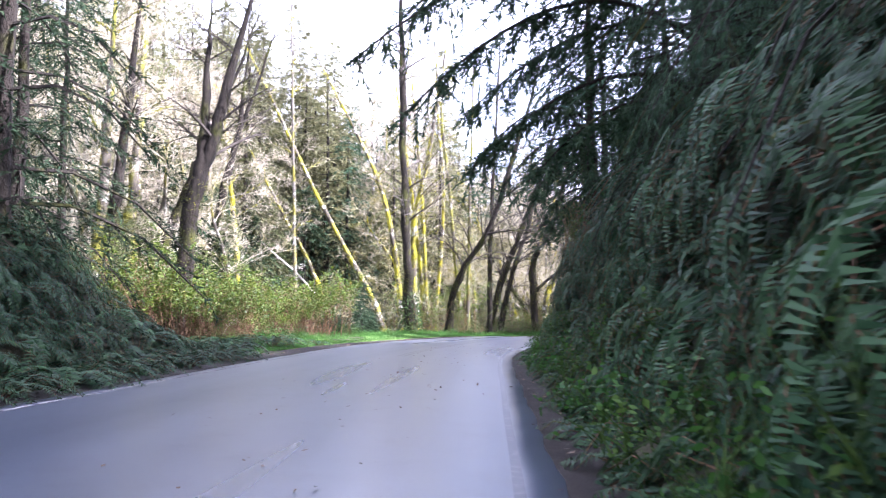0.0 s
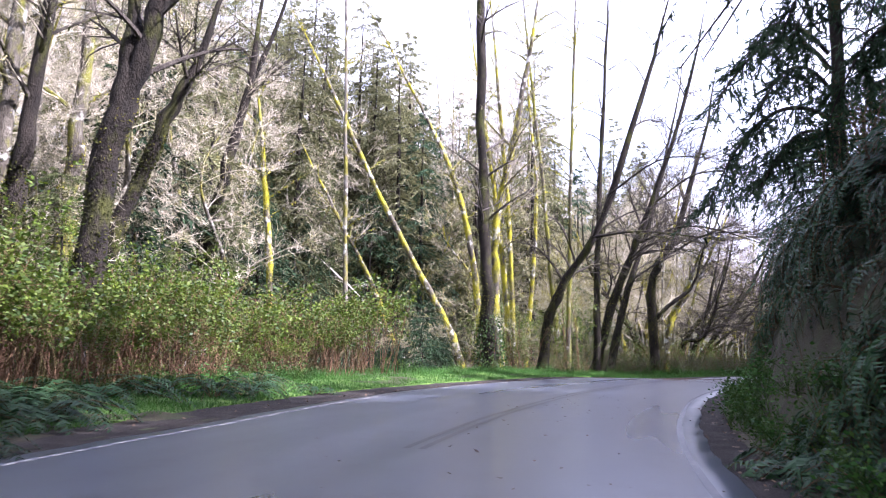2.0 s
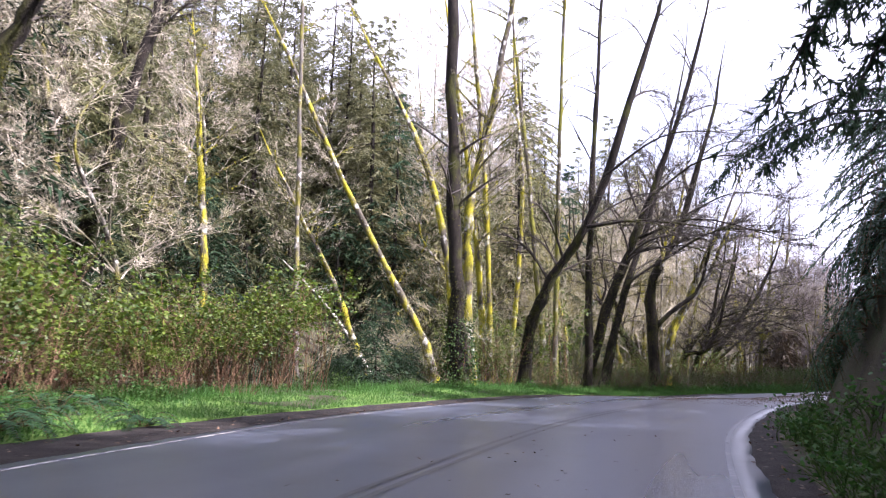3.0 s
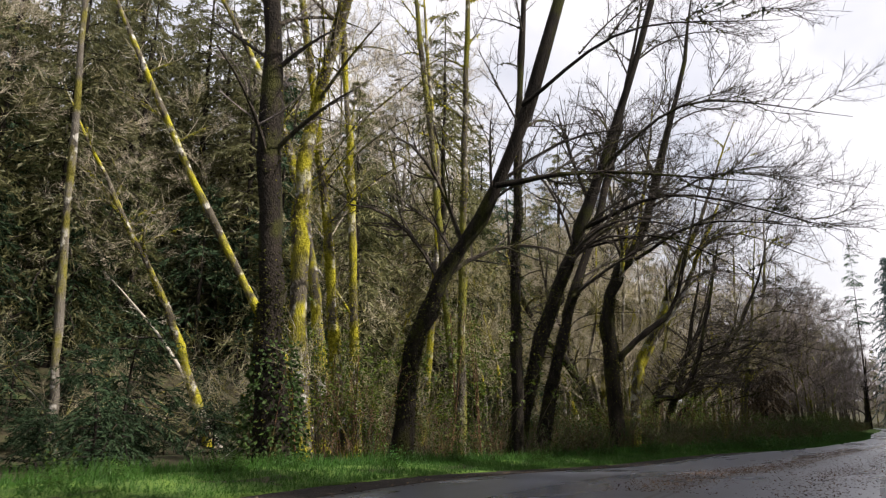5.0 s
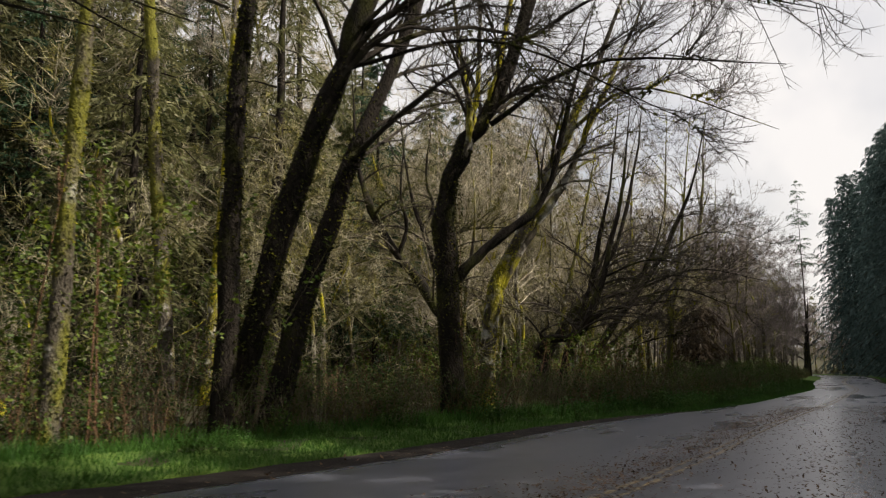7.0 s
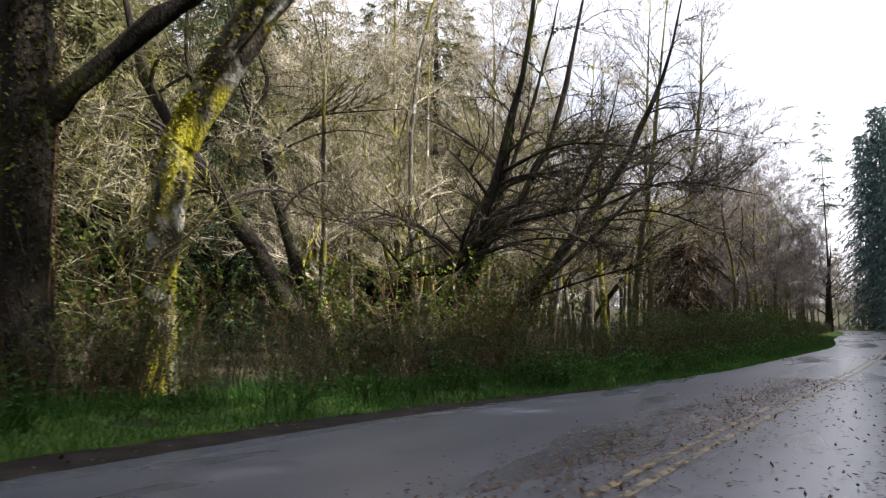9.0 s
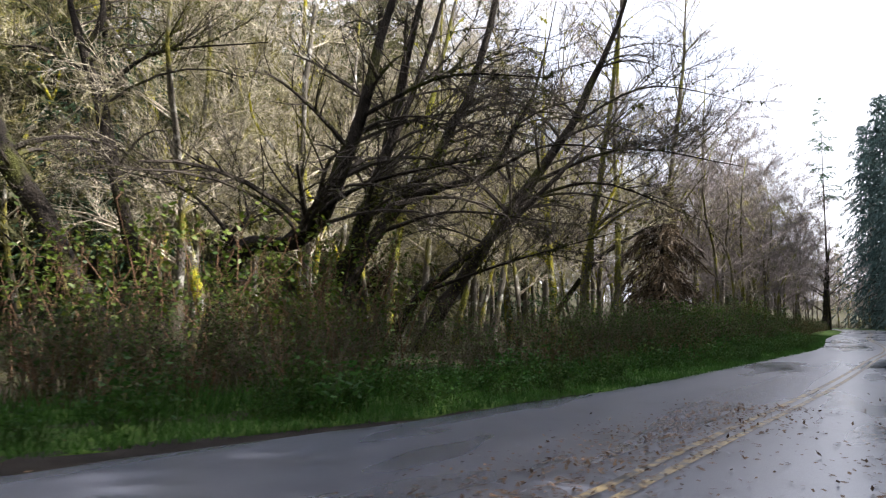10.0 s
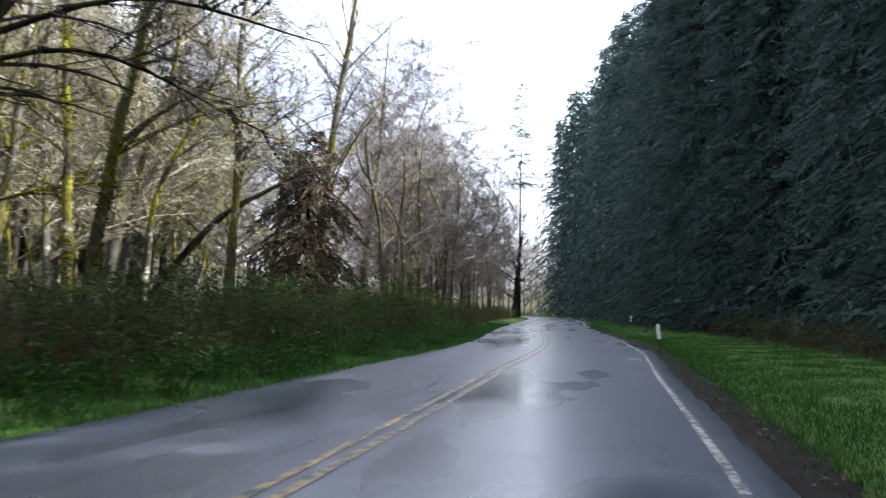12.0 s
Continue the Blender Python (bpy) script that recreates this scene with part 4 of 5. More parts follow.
alder([(-20.4, 80.6), (-23.4, 79.9, 7.3), (-26.4, 79.2, 12.9), (-30.5, 78.2, 21)], 0.25, BARK_MOSS, n=12, lo=0.45, twig=TWIG_PALE, label="alder leaning away, bright with yellow moss")
alder([(-12, 75), (-12.6, 74.9, 6), (-13.8, 74.6, 12.6), (-16.2, 74.1, 19), (-22.5, 72.6, 31)], 0.30, BARK_MOSS, n=14, lo=0.4, twig=TWIG_PALE, label="tall alder leaning away, bright with yellow moss")
alder([(-10.5, 90), (-9.6, 89, 10), (-9.3, 88.6, 18), (-10, 88, 27), (-10.4, 87.8, 36)], 0.20, BARK_MOSS, n=12, lo=0.45, twig=TWIG_PALE)
# -- trunks beyond the bright shrubs --
alder([(-23.0, 41), (-22.9, 41, 6), (-22.7, 41, 11), (-22.5, 41.1, 24)], 0.42, BARK_MID, n=12, lo=0.5, twig=TWIG_PALE)
alder([(-22.3, 37.1), (-21.8, 37.2, 5.6), (-21.4, 37.3, 10.6), (-20.6, 37.5, 22)], 0.38, BARK_DARK, n=10, lo=0.5, twig=TWIG_PALE)
alder([(-22.6, 36.8), (-22.3, 36.9, 5.6), (-22.2, 37, 12), (-22, 37, 22)], 0.36, BARK_MID, n=10, lo=0.55, twig=TWIG_PALE)
alder([(-17.0, 34.5), (-16.6, 34.6, 3), (-16.0, 34.7, 7.4), (-15.4, 34.8, 9.8), (-14.6, 34.9, 13), (-12.8, 35.2, 21)], 0.48, BARK_DARK, n=12, lo=0.5, extra=[([(-15.9, 34.7, 7.6), (-15.7, 34.7, 11), (-15.5, 34.6, 18)], 0.36)], label="thick dark leaning maple with forked stems", name="maple_tree")
alder([(-22.6, 41.2), (-21, 41.5, 5.4), (-19.4, 41.9, 10), (-18.4, 42.1, 12.3), (-16, 42.6, 20)], 0.36, BARK_DARK, n=10, lo=0.55)
alder([(-22.3, 48.6), (-21.6, 48.7, 5.2), (-20.6, 48.9, 10), (-19.7, 49.1, 14.5), (-19.0, 49.3, 24)], 0.33, BARK_DARK, n=11, lo=0.5, extra=[([(-20.9, 49, 8.5), (-20.2, 49.4, 13.1), (-18.5, 49.9, 18.7), (-17, 50, 24)], 0.2)])


# ---- woods: prototypes, then copies ----
def far_from_road(x, y, least):
    return abs(float(road_place(np.array([x]), np.array([y]))[1][0])) > least


def in_clearing(x, y):
    """The open strip of low brush between the road and the brown fir."""
    a, b = np.array([15.5, 104.0]), np.array([20.3, 131.5])
    u = np.clip(((x - a[0]) * (b - a)[0] + (y - a[1]) * (b - a)[1]) / ((b - a) @ (b - a)), 0, 1)
    q = a + u * (b - a)
    return math.hypot(x - q[0], y - q[1]) < 3.4


def spread_places(count, s_range, d_range, gap, seed):
    """Places beside the road, none nearer to one another than gap."""
    g = np.random.default_rng(seed)
    out = []
    for _ in range(count * 40):
        x, y = beside(g.uniform(*s_range), g.uniform(*d_range))
        x, y = float(x), float(y)
        if all((x - a) ** 2 + (y - b) ** 2 > gap * gap for a, b in out) and far_from_road(x, y, min(abs(d_range[0]), abs(d_range[1])) - 0.5) and (gap < 2 or not (in_clearing(x, y) or (d_range[1] < 0 and in_glade(x, y)))):
            out.append((x, y))
            if len(out) == count:
                break
    return out


def edge_places(count, s_range, lo, hi, gap, seed):
    """Places lo to hi metres behind the foot of the left shrubs."""
    g = np.random.default_rng(seed)
    out = []
    for _ in range(count * 40):
        s = g.uniform(*s_range)
        x, y = (float(v) for v in beside(s, -verge_out(s) - g.uniform(lo, hi)))
        if all((x - a) ** 2 + (y - b) ** 2 > gap * gap for a, b in out):
            out.append((x, y))
            if len(out) == count:
                break
    return out


def in_glade(x, y):
    """The open wood of mossy stems on the outside of the bend."""
    return 50 < y < 91 and x > -31 + 0.35 * max(0.0, y - 80)


hill_conifers = [conifer("hemlock_tree", "grey-green hemlock with drooping sprays on the hillside", 25 + 3 * i, 5.4, NEEDLE_HILL, 84, 44, 0.45, 0.10, (0.52, 0.12), 0.32, group="hillside conifers", k=8) for i in range(3)]
hill_conifers.append(conifer("hemlock_tree", "dark green hemlock among bare trees", 24, 5.0, NEEDLE, 86, 44, 0.45, 0.06, (0.52, 0.12), 0.3, group="hillside conifers", k=8))
places = spread_places(46, (along(8), along(150)), (-46, -27), 4.2, 3) + spread_places(34, (along(0), along(185)), (-95, -48), 6.0, 4)
scatter(hill_conifers, places + [(-36, 80), (-40, 92), (-31, 96), (-45, 101), (-27, 106), (-48, 84), (-35, 112), (-22, 118)] + spread_places(22, (along(30), along(110)), (-78, -52), 4.5, 14), (0.9, 1.3), 0.3)
for x, y in spread_places(15, (along(42), along(88)), (-62, -44), 4.0, 20):
    copy_thing_at(hill_conifers[1], place(hill_conifers[1], x, y, None, rng.uniform(1.15, 1.4), 0.3))
for x, y, size in ((-25, 93, 1.3), (-28, 97, 1.3), (-34, 92, 1.3), (-27, 104, 1.4)):
    copy_thing_at(hill_conifers[0], place(hill_conifers[0], x, y, None, size, 0.3))
scatter([conifer("hemlock_tree", "olive green hemlock on the shaded slope", h, 4.4, NEEDLE_OLIVE, 90, 40, 0.5, 0.05, (0.52, 0.12), 0.26, group="slope hemlocks", power=0.65, k=7) for h in (17, 21)], spread_places(24, (along(52), along(104)), (-58, -30), 3.6, 15), (0.85, 1.2), 0.2)
scatter([conifer("hemlock_tree", "dark green hemlock standing behind the ferns", 20, 4.4, NEEDLE_SHADE, 85, 52, 0.45, 0.05, (0.26, 0.055), 0.28, group="left bank conifers", k=12, shoots=True)], [(-14.5, 8), (-13.5, 17.5), (-15.5, 21), (-18, 27), (-14, 13), (-21, 17), (-24, 30), (-12.5, 3), (-19, 6)], (0.85, 1.1), 0.2)


def bare_proto(h, r, bark, twig, bough, label, n=22, length=4.8, group="", thick=1.75, twigs=13, name="bare_tree"):
    t = alder([(0, 0), (rng.normal() * 0.6, rng.normal() * 0.6, h * 0.35), (rng.normal() * 1.5, rng.normal() * 1.5, h * 0.65), (rng.normal() * 2, rng.normal() * 2, h)], r, bark, n=n, lo=0.16, length=length, reach=0.0, lift=0.45, twig=twig, bough=bough, label=label, second=7, twigs=twigs, l2=2.2, tip=0.08, thick=thick, split=False, name=name)
    t.location = (0, 0, 0)
    tagged(t, group=group)
    return t


pale = [bare_proto(h, 0.16, BARK_PALE, TWIG_PALE, TWIG_PALE, "bare alder with a lichened crown, sunlight put into its pale colour", group="hillside bare trees", thick=1.2, twigs=18) for h in (15, 19, 22)]
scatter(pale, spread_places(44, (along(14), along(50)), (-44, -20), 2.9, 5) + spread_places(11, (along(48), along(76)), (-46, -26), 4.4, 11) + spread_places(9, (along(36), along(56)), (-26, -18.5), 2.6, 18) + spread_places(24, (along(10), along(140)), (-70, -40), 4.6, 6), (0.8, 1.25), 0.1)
for x, y, size in ((-19, 95.5, 1.5), (-20, 104, 1.6), (-16, 101, 1.4), (-14.5, 108, 1.55), (-18, 111, 1.6), (-23, 109, 1.7), (-12, 115, 1.55), (-16, 117, 1.7)):
    copy_thing_at(pale[2], place(pale[2], x, y, None, size, 0.2))
mid_trees = [bare_proto(h, 0.13, BARK_MOSS, TWIG_MID, TWIG_MID, "bare alder with mossy stem and fine grey twigs", 20, 4.2, "wood edge alders", name="young_alder") for h in (13, 17)]
scatter(mid_trees, spread_places(44, (along(54), along(150)), (-40, -17), 3.4, 7) + spread_places(9, (along(108), along(148)), (-25, -9.5), 2.6, 16) + spread_places(30, (along(88), along(155)), (-48, -22), 3.0, 19), (0.8, 1.25), 0.1)
thin_stems = [bare_proto(h, 0.03, bark, TWIG_MID, TWIG_MID, "thin bare sapling in the shade of the wood", 7, 0.8, "understorey saplings", 0.7, 3, "sapling") for h, bark in ((5.0, BARK_PALE), (3.6, BARK_MID), (6.0, BARK_MOSS))]


def glade_places(count, gap, seed, near):
    """Places in the open wood, near metres or more behind the shrubs' foot."""
    return [(x, y) for x, y in edge_places(count, (along(51), along(98)), near, 24, gap, seed) if y < 99]


scatter(thin_stems, [p for p in glade_places(80, 1.2, 71, 1.0) if 60 < p[1] < 86], (0.7, 1.2), 0.1)
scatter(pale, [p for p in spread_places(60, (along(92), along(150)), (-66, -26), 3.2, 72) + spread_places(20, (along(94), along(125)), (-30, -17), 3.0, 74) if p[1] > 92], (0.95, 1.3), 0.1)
grey_trees = [bare_proto(h, 0.17, BARK_MID, TWIG, TWIG, "bare grey-brown alder with a fine twiggy crown", 26, 5.2, "far bare trees", name="far_tree") for h in (15, 18, 21)]
scatter(grey_trees, spread_places(22, (along(118), along(200)), (-22, -9.5), 3.6, 8) + spread_places(6, (along(135), along(165)), (-15, -8), 3.0, 10) + spread_places(12, (along(118), along(215)), (-40, -20), 5.0, 9) + spread_places(26, (along(152), along(214)), (-18, -7.5), 2.8, 13) + [(66, 246), (68.5, 251), (71, 246.5), (72.5, 255), (75, 250), (77.5, 257), (80, 252), (69, 259), (63, 252), (83, 257), (60, 258), (74, 263)] + spread_places(22, (along(200), ROAD_LEN - 25), (-30, -8), 3.4, 12) + spread_places(22, (along(224), ROAD_LEN - 20), (7.5, 16), 2.4, 17), (0.8, 1.25), 0.1)
for x, y, size in ((27.5, 140.5, 0.9), (25.6, 137, 0.85), (30, 147, 0.9), (28.4, 150, 1.0), (32.2, 154, 0.85), (34.5, 161, 0.85)):
    copy_thing_at(grey_trees[2], place(grey_trees[2], x, y, None, size, 0.1))
alder([(21.5, 138), (21.9, 138, 6), (22.5, 138, 13), (23.5, 138, 21), (24, 138, 29)], 0.26, BARK_MID, n=38, lo=0.2, length=6.5, lift=0.8, second=9, twigs=9, twig=TWIG, label="tall bare alder with a wide twiggy crown", thick=1.5)
alder([(17.0, 127), (17.3, 127, 6), (17.2, 127, 13), (18, 127, 26)], 0.2, BARK_MID, n=30, lo=0.28, length=5.5, lift=0.8, second=9, twigs=9, twig=TWIG, label="bare alder with a wide twiggy crown", thick=1.4)
alder([(25.5, 146), (25.7, 146, 6), (26.3, 146, 12), (27, 146, 24)], 0.22, BARK_MID, n=32, lo=0.22, length=6, lift=0.7, second=9, twigs=9, twig=TWIG, label="bare alder with a wide twiggy crown", thick=1.6)
alder([(14.2, 113), (14.8, 113, 5), (15.6, 113, 10), (17, 113.2, 21)], 0.17, BARK_MID, n=28, lo=0.3, length=4.6, lift=0.5, second=9, twigs=10, twig=TWIG, toward=(1, -0.2), pull=0.4, label="bare alder with a wide twiggy crown", thick=1.1)
alder([(53.6, 196), (53.7, 196, 4), (54, 196, 8), (54.6, 196, 14)], 0.45, BARK_DARK, n=16, lo=0.2, length=5, label="dark bare tree where the road bends")

pole = conifer("spruce_tree", "very tall thin spruce with a sparse top", 37, 3.5, NEEDLE, 64, 36, 0.05, 0.54, (0.42, 0.11), 0.20, top=0.35, power=0.6, bare=0.3)
pole.matrix_basis = place(pole, 55.0, 198.5, 20)
brown = conifer("fir_tree", "bushy brown half-dead fir among alders", 9.5, 3.4, NEEDLE_BROWN, 120, 56, 0.6, 0.03, (0.45, 0.09), 0.2, power=0.6, hang=0.9)
brown.matrix_basis = place(brown, 20.8, 132.5, 0, 1.2)
far_woods = [conifer("fir_tree", "distant dark fir closing the view down the road", 24, 5.0, NEEDLE_HILL, 60, 28, 0.4, 0.06, (0.9, 0.3), 0.3, group="distant firs")]
scatter(far_woods, [(-30 + 7.5 * i + (i * 37) % 5, 322 + (i * 53) % 17) for i in range(18)], (0.8, 1.3), 0.3)

# -- dark spruces behind the wide verge --
spruces = [conifer("spruce_tree", "dense dark spruce hanging down to the grass", h, 6.4, NEEDLE_BLUE, 230, 60, 0.36, 0.012, (0.33, 0.08), 0.4, group="roadside spruces", power=0.5, hang=0.6, k=11, whorls=24, core=1500) for h in (34, 38)]
rear_spruces = [conifer("spruce_tree", "tall dark spruce down the road, or added unseen to cast shade", h, 6.4, NEEDLE_BLUE, 165, 40, 0.5, 0.015, (0.8, 0.22), 0.4, group="roadside spruces", power=0.42, hang=0.9, k=6, core=900) for h in (38, 42)]
wall = [beside(along(y), d) for y, d in ((99, 14.6), (105, 13.6), (111, 14.4), (117, 13.2), (123.5, 14.0), (130, 12.6), (137, 12.8), (143.5, 11.4), (151, 11.6), (158, 10.6), (166, 10.8), (174, 10.2))]
wall = [(float(x), float(y)) for x, y in wall]
scatter(spruces, wall[:6], (0.74, 0.8), 0.1)
for i, (x, y) in enumerate(wall[6:]):
    copy_thing_at(spruces[i % 2], place(spruces[i % 2], x, y, None, 0.92 if i < 2 else rng.uniform(0.95, 1.1), 0.1))
rear = [beside(along(y), d) for y, d in ((182, 10), (190, 9.5), (197, 9.2), (204, 9), (211, 9), (219, 9.5), (142, 19), (152, 18.5), (165, 18))]
rear += [beside(along(y), d) for y, d in ((102, 20), (108.5, 19), (115, 20), (121, 18.5), (127, 19.5), (134, 18))]
rear += [beside(along(215) + 9 * i, 17) for i in range(3)]
scatter(rear_spruces, [(float(x), float(y)) for x, y in rear], (0.92, 1.15), 0.1)

# unseen spruces on the right, added to shade the road and left side
low = [beside(along(y), d) for y, d in ((97, 17), (91, 15.5), (85, 17), (79, 15), (74, 16.5), (69, 14), (64, 17), (59, 14.5), (54, 16.5), (49, 18), (66, 22), (57, 22))] + [(19, 8), (20, 20), (20, 30), (17, 36), (19, 42)]
low += [beside(along(y), 21) for y in (77, 82.5, 88, 94)] + [(24, 3), (22, 12), (25, 19), (24, 27), (17, 1), (16, -7), (26, 33)]
for x, y in low:
    copy_thing_at(rear_spruces[0], place(rear_spruces[0], float(x), float(y), None, 0.95 if y < 29.5 else 0.6 if y < 47 else 0.88 if y > 72 else 0.72, 0.1))

# -- cedars over the steep bank --
cedars = [conifer("cedar_tree", "old dark cedar with long hanging boughs above the bank", h, 5.0, NEEDLE, 90, 56, 0.55, 0.26, (0.30, 0.05), 0.5, group="bank cedars", power=0.4, top=0.4, hang=0.9, k=10, shoots=True, bare=0.22) for h in (17, 21)]
edge_cedar = copy_thing_at(cedars[0], place(cedars[0], 9.2, 51.0, 60, 0.8, 0.3))
far_cedar = conifer("cedar_tree", "slim cedar with sparse boughs hanging high over the bank", 15, 2.6, NEEDLE_SHADE, 44, 52, 0.6, 0.4, (0.24, 0.045), 0.3, group="bank cedars", power=0.4, top=0.4, hang=1.1, k=10, shoots=True, bare=0.45)
far_cedar.matrix_basis = place(far_cedar, 4.2, 37.0, 10, 0.9, 0.3)
near_cedar = copy_thing_at(cedars[1], place(cedars[1], 2.6, 27.3, 130, 0.62, 0.3))
scatter(cedars, [(7.2, 29.5), (7.8, 39.5), (5.6, 11), (7, 2), (8, -8), (11.5, 16), (10, 25), (15, 33), (-11.5, -5), (4.8, -5)], (0.8, 0.95), 0.3)


# low dark hemlocks fill in for the deep shade under the trees
dark_wood = [conifer("hemlock_tree", "low hemlock behind roadside alders, dark to stand for deep shade", h, 3.2, NEEDLE_SHADE, 58, 40, 0.5, 0.02, (0.36, 0.09), 0.14, group="shaded hemlocks", power=0.55, k=6) for h in (7.5, 9.5)]
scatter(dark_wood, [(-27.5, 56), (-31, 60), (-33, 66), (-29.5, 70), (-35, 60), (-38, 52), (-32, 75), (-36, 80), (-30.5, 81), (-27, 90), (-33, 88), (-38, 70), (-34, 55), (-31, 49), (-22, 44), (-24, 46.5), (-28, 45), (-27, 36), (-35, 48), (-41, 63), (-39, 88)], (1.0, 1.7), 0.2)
scatter([conifer("hemlock_sapling", "low hemlock under the mossy alders, dark to stand for shade", h, 1.9, NEEDLE_SHADE, 44, 44, 0.5, 0.03, (0.2, 0.05), 0.06, group="low hemlocks", power=0.6, k=8) for h in (2.6, 3.8)], [p for p in glade_places(70, 1.7, 73, 1.5) if p[0] < -13 or p[1] < 60], (0.7, 1.3), 0.1)
young_wood = [conifer("hemlock_tree", "young olive hemlock behind the leafy shrubs", h, 2.6, NEEDLE_OLIVE, 54, 44, 0.45, 0.03, (0.24, 0.055), 0.1, group="young hemlocks", power=0.7, k=9) for h in (6, 8.5)]
scatter(young_wood, [(-18.5, 42.5), (-21, 38.8), (-19, 52), (-19.5, 33), (-23, 31), (-20, 48), (-25, 41), (-25, 49)], (0.7, 1.1), 0.2)
reach = conifer("cedar_tree", "old cedar whose long boughs hang over the lane", 15, 4.4, NEEDLE_SHADE, 60, 90, 0.4, 0.3, (0.2, 0.045), 0.42, group="bank cedars", power=0.3, top=0.4, hang=1.3, k=20, shoots=True, bare=0.4)
reach.matrix_basis = place(reach, 4.6, 18.4, 40)


def lane_boughs(tree, boughs, seed, n=110):
    """Long boughs reaching out from a cedar's trunk, with fringes of hanging sprays."""
    g = np.random.default_rng(seed)
    inv = tree.matrix_basis.inverted()
    for a, b, c, r in boughs:
        p = np.array([tuple(inv @ Vector(v)) for v in (a, b, c)])
        q1 = 2 * p[1] - 0.5 * (p[0] + p[2])
        w = Mesh()
        bez_tubes(w, p[None, 0], q1[None], p[None, 2], np.array([r]), np.array([r * 0.2]), 12, 6)
        k = 13
        t = np.sort(g.uniform(0.15, 1.0, n))
        at = bez(p[0], q1, p[2], t)
        way = unit(g.normal(size=(n, 3)) * np.array([0.75, 0.75, 0.2]) + np.array([0, 0, -0.75]) + 0.5 * unit(p[2] - p[0]))
        ln = g.uniform(0.4, 1.7, n) * (1.15 - 0.4 * t)
        tip = at + way * ln[:, None] - np.array([0, 0, 0.25]) * ln[:, None]
        spikes(w, at, tip, 0.011)
        bough = part("bough", w, BARK_DARK, tree, smooth=False)
        u = g.uniform(0.05, 1.0, (n, k, 2))
        pos = at[:, None, None] + (tip - at)[:, None, None] * u[..., None]
        wag = unit(way[:, None, None] + g.normal(size=pos.shape) * 0.75 + np.array([0, 0, -0.3])).reshape(-1, 3)
        f = Mesh()
        needles(f, pos.reshape(-1, 3), wag, g.uniform(0.12, 0.34, len(wag)), g.uniform(0.035, 0.06, len(wag)))
        part("foliage", f, NEEDLE_SHADE, bough, "dark hanging sprays", kind="stuff")


lane_boughs(reach, [((4.4, 18.4, 9.2), (0.5, 18.2, 10.4), (-4.2, 17.9, 7.9), 0.10), ((4.4, 18.4, 8.2), (1.2, 17.6, 9.0), (-2.6, 17.2, 6.4), 0.09), ((4.4, 18.4, 7.0), (1.8, 18.8, 7.4), (-1.3, 18.9, 5.2), 0.09), ((4.4, 18.4, 10.4), (0.8, 19.2, 11.8), (-3.2, 19.8, 9.8), 0.09),
                    ((4.4, 18.4, 9.6), (2.2, 17.0, 10.4), (-0.4, 16.4, 8.6), 0.08), ((4.4, 18.4, 6.2), (2.6, 18.0, 6.6), (0.4, 17.4, 4.8), 0.07), ((4.4, 18.4, 11.2), (1.4, 18.2, 13), (-2.4, 18.0, 12), 0.08), ((4.4, 18.4, 8.6), (1.6, 20.2, 9.2), (-1.6, 21.0, 7.2), 0.08)], 81)
lane_boughs(near_cedar, [((2.6, 27.3, 8.6), (0.6, 25.4, 8.6), (-1.5, 23.5, 6.2), 0.09), ((2.6, 27.3, 7.6), (1.0, 25.9, 7.6), (-0.8, 24.3, 5.4), 0.09), ((2.6, 27.3, 6.8), (1.4, 26.2, 6.8), (0.3, 25.1, 5.0), 0.08), ((2.6, 27.3, 5.6), (1.8, 26.6, 5.6), (0.9, 25.9, 4.0), 0.07),
                         ((2.6, 27.3, 8.0), (1.9, 26.2, 8.2), (1.1, 25.2, 6.2), 0.08), ((2.6, 27.3, 9.8), (0.8, 25.4, 10.2), (-0.6, 24.0, 8.0), 0.09), ((2.6, 27.3, 7.2), (2.4, 25.8, 7.4), (2.2, 24.6, 5.6), 0.08), ((2.6, 27.3, 9.0), (1.9, 25.6, 9.4), (1.6, 24.2, 7.2), 0.08)], 84, 62)
lane_boughs(far_cedar, [((4.0, 37.0, 7.6), (2.2, 36.0, 7.4), (0.6, 34.8, 4.9), 0.08), ((4.0, 37.0, 9.0), (2.4, 35.4, 9.2), (0.7, 34.0, 7.1), 0.08), ((4.0, 37.0, 7.0), (3.0, 36.4, 7.0), (1.9, 35.6, 5.4), 0.07), ((4.0, 37.0, 9.4), (2.6, 35.7, 9.8), (1.5, 34.5, 8.4), 0.07), ((4.0, 37.0, 8.4), (2.8, 35.8, 8.6), (1.7, 34.8, 6.9), 0.07)], 82, 56)
lane_boughs(edge_cedar, [((9.0, 51, 9.6), (5.4, 51, 10), (1.7, 51.2, 7.6), 0.08), ((9.0, 51, 9), (6, 50.4, 9.6), (3.3, 50, 7.9), 0.07), ((9, 51, 10.6), (6, 52, 11), (2.6, 52.8, 8.8), 0.07)], 83)
for x, y in [beside(along(y), d) for y, d in ((96, 19), (100, 21.5), (105, 19.5), (109, 21), (114, 19), (119, 20.5), (124, 18.5), (129, 20), (134, 18), (139, 19), (144, 17), (150, 17.5), (157, 16.5), (164, 16.5), (172, 16), (180, 16))]:
    copy_thing_at(dark_wood[0], place(dark_wood[0], float(x), float(y), None, 1.5, 0.1))

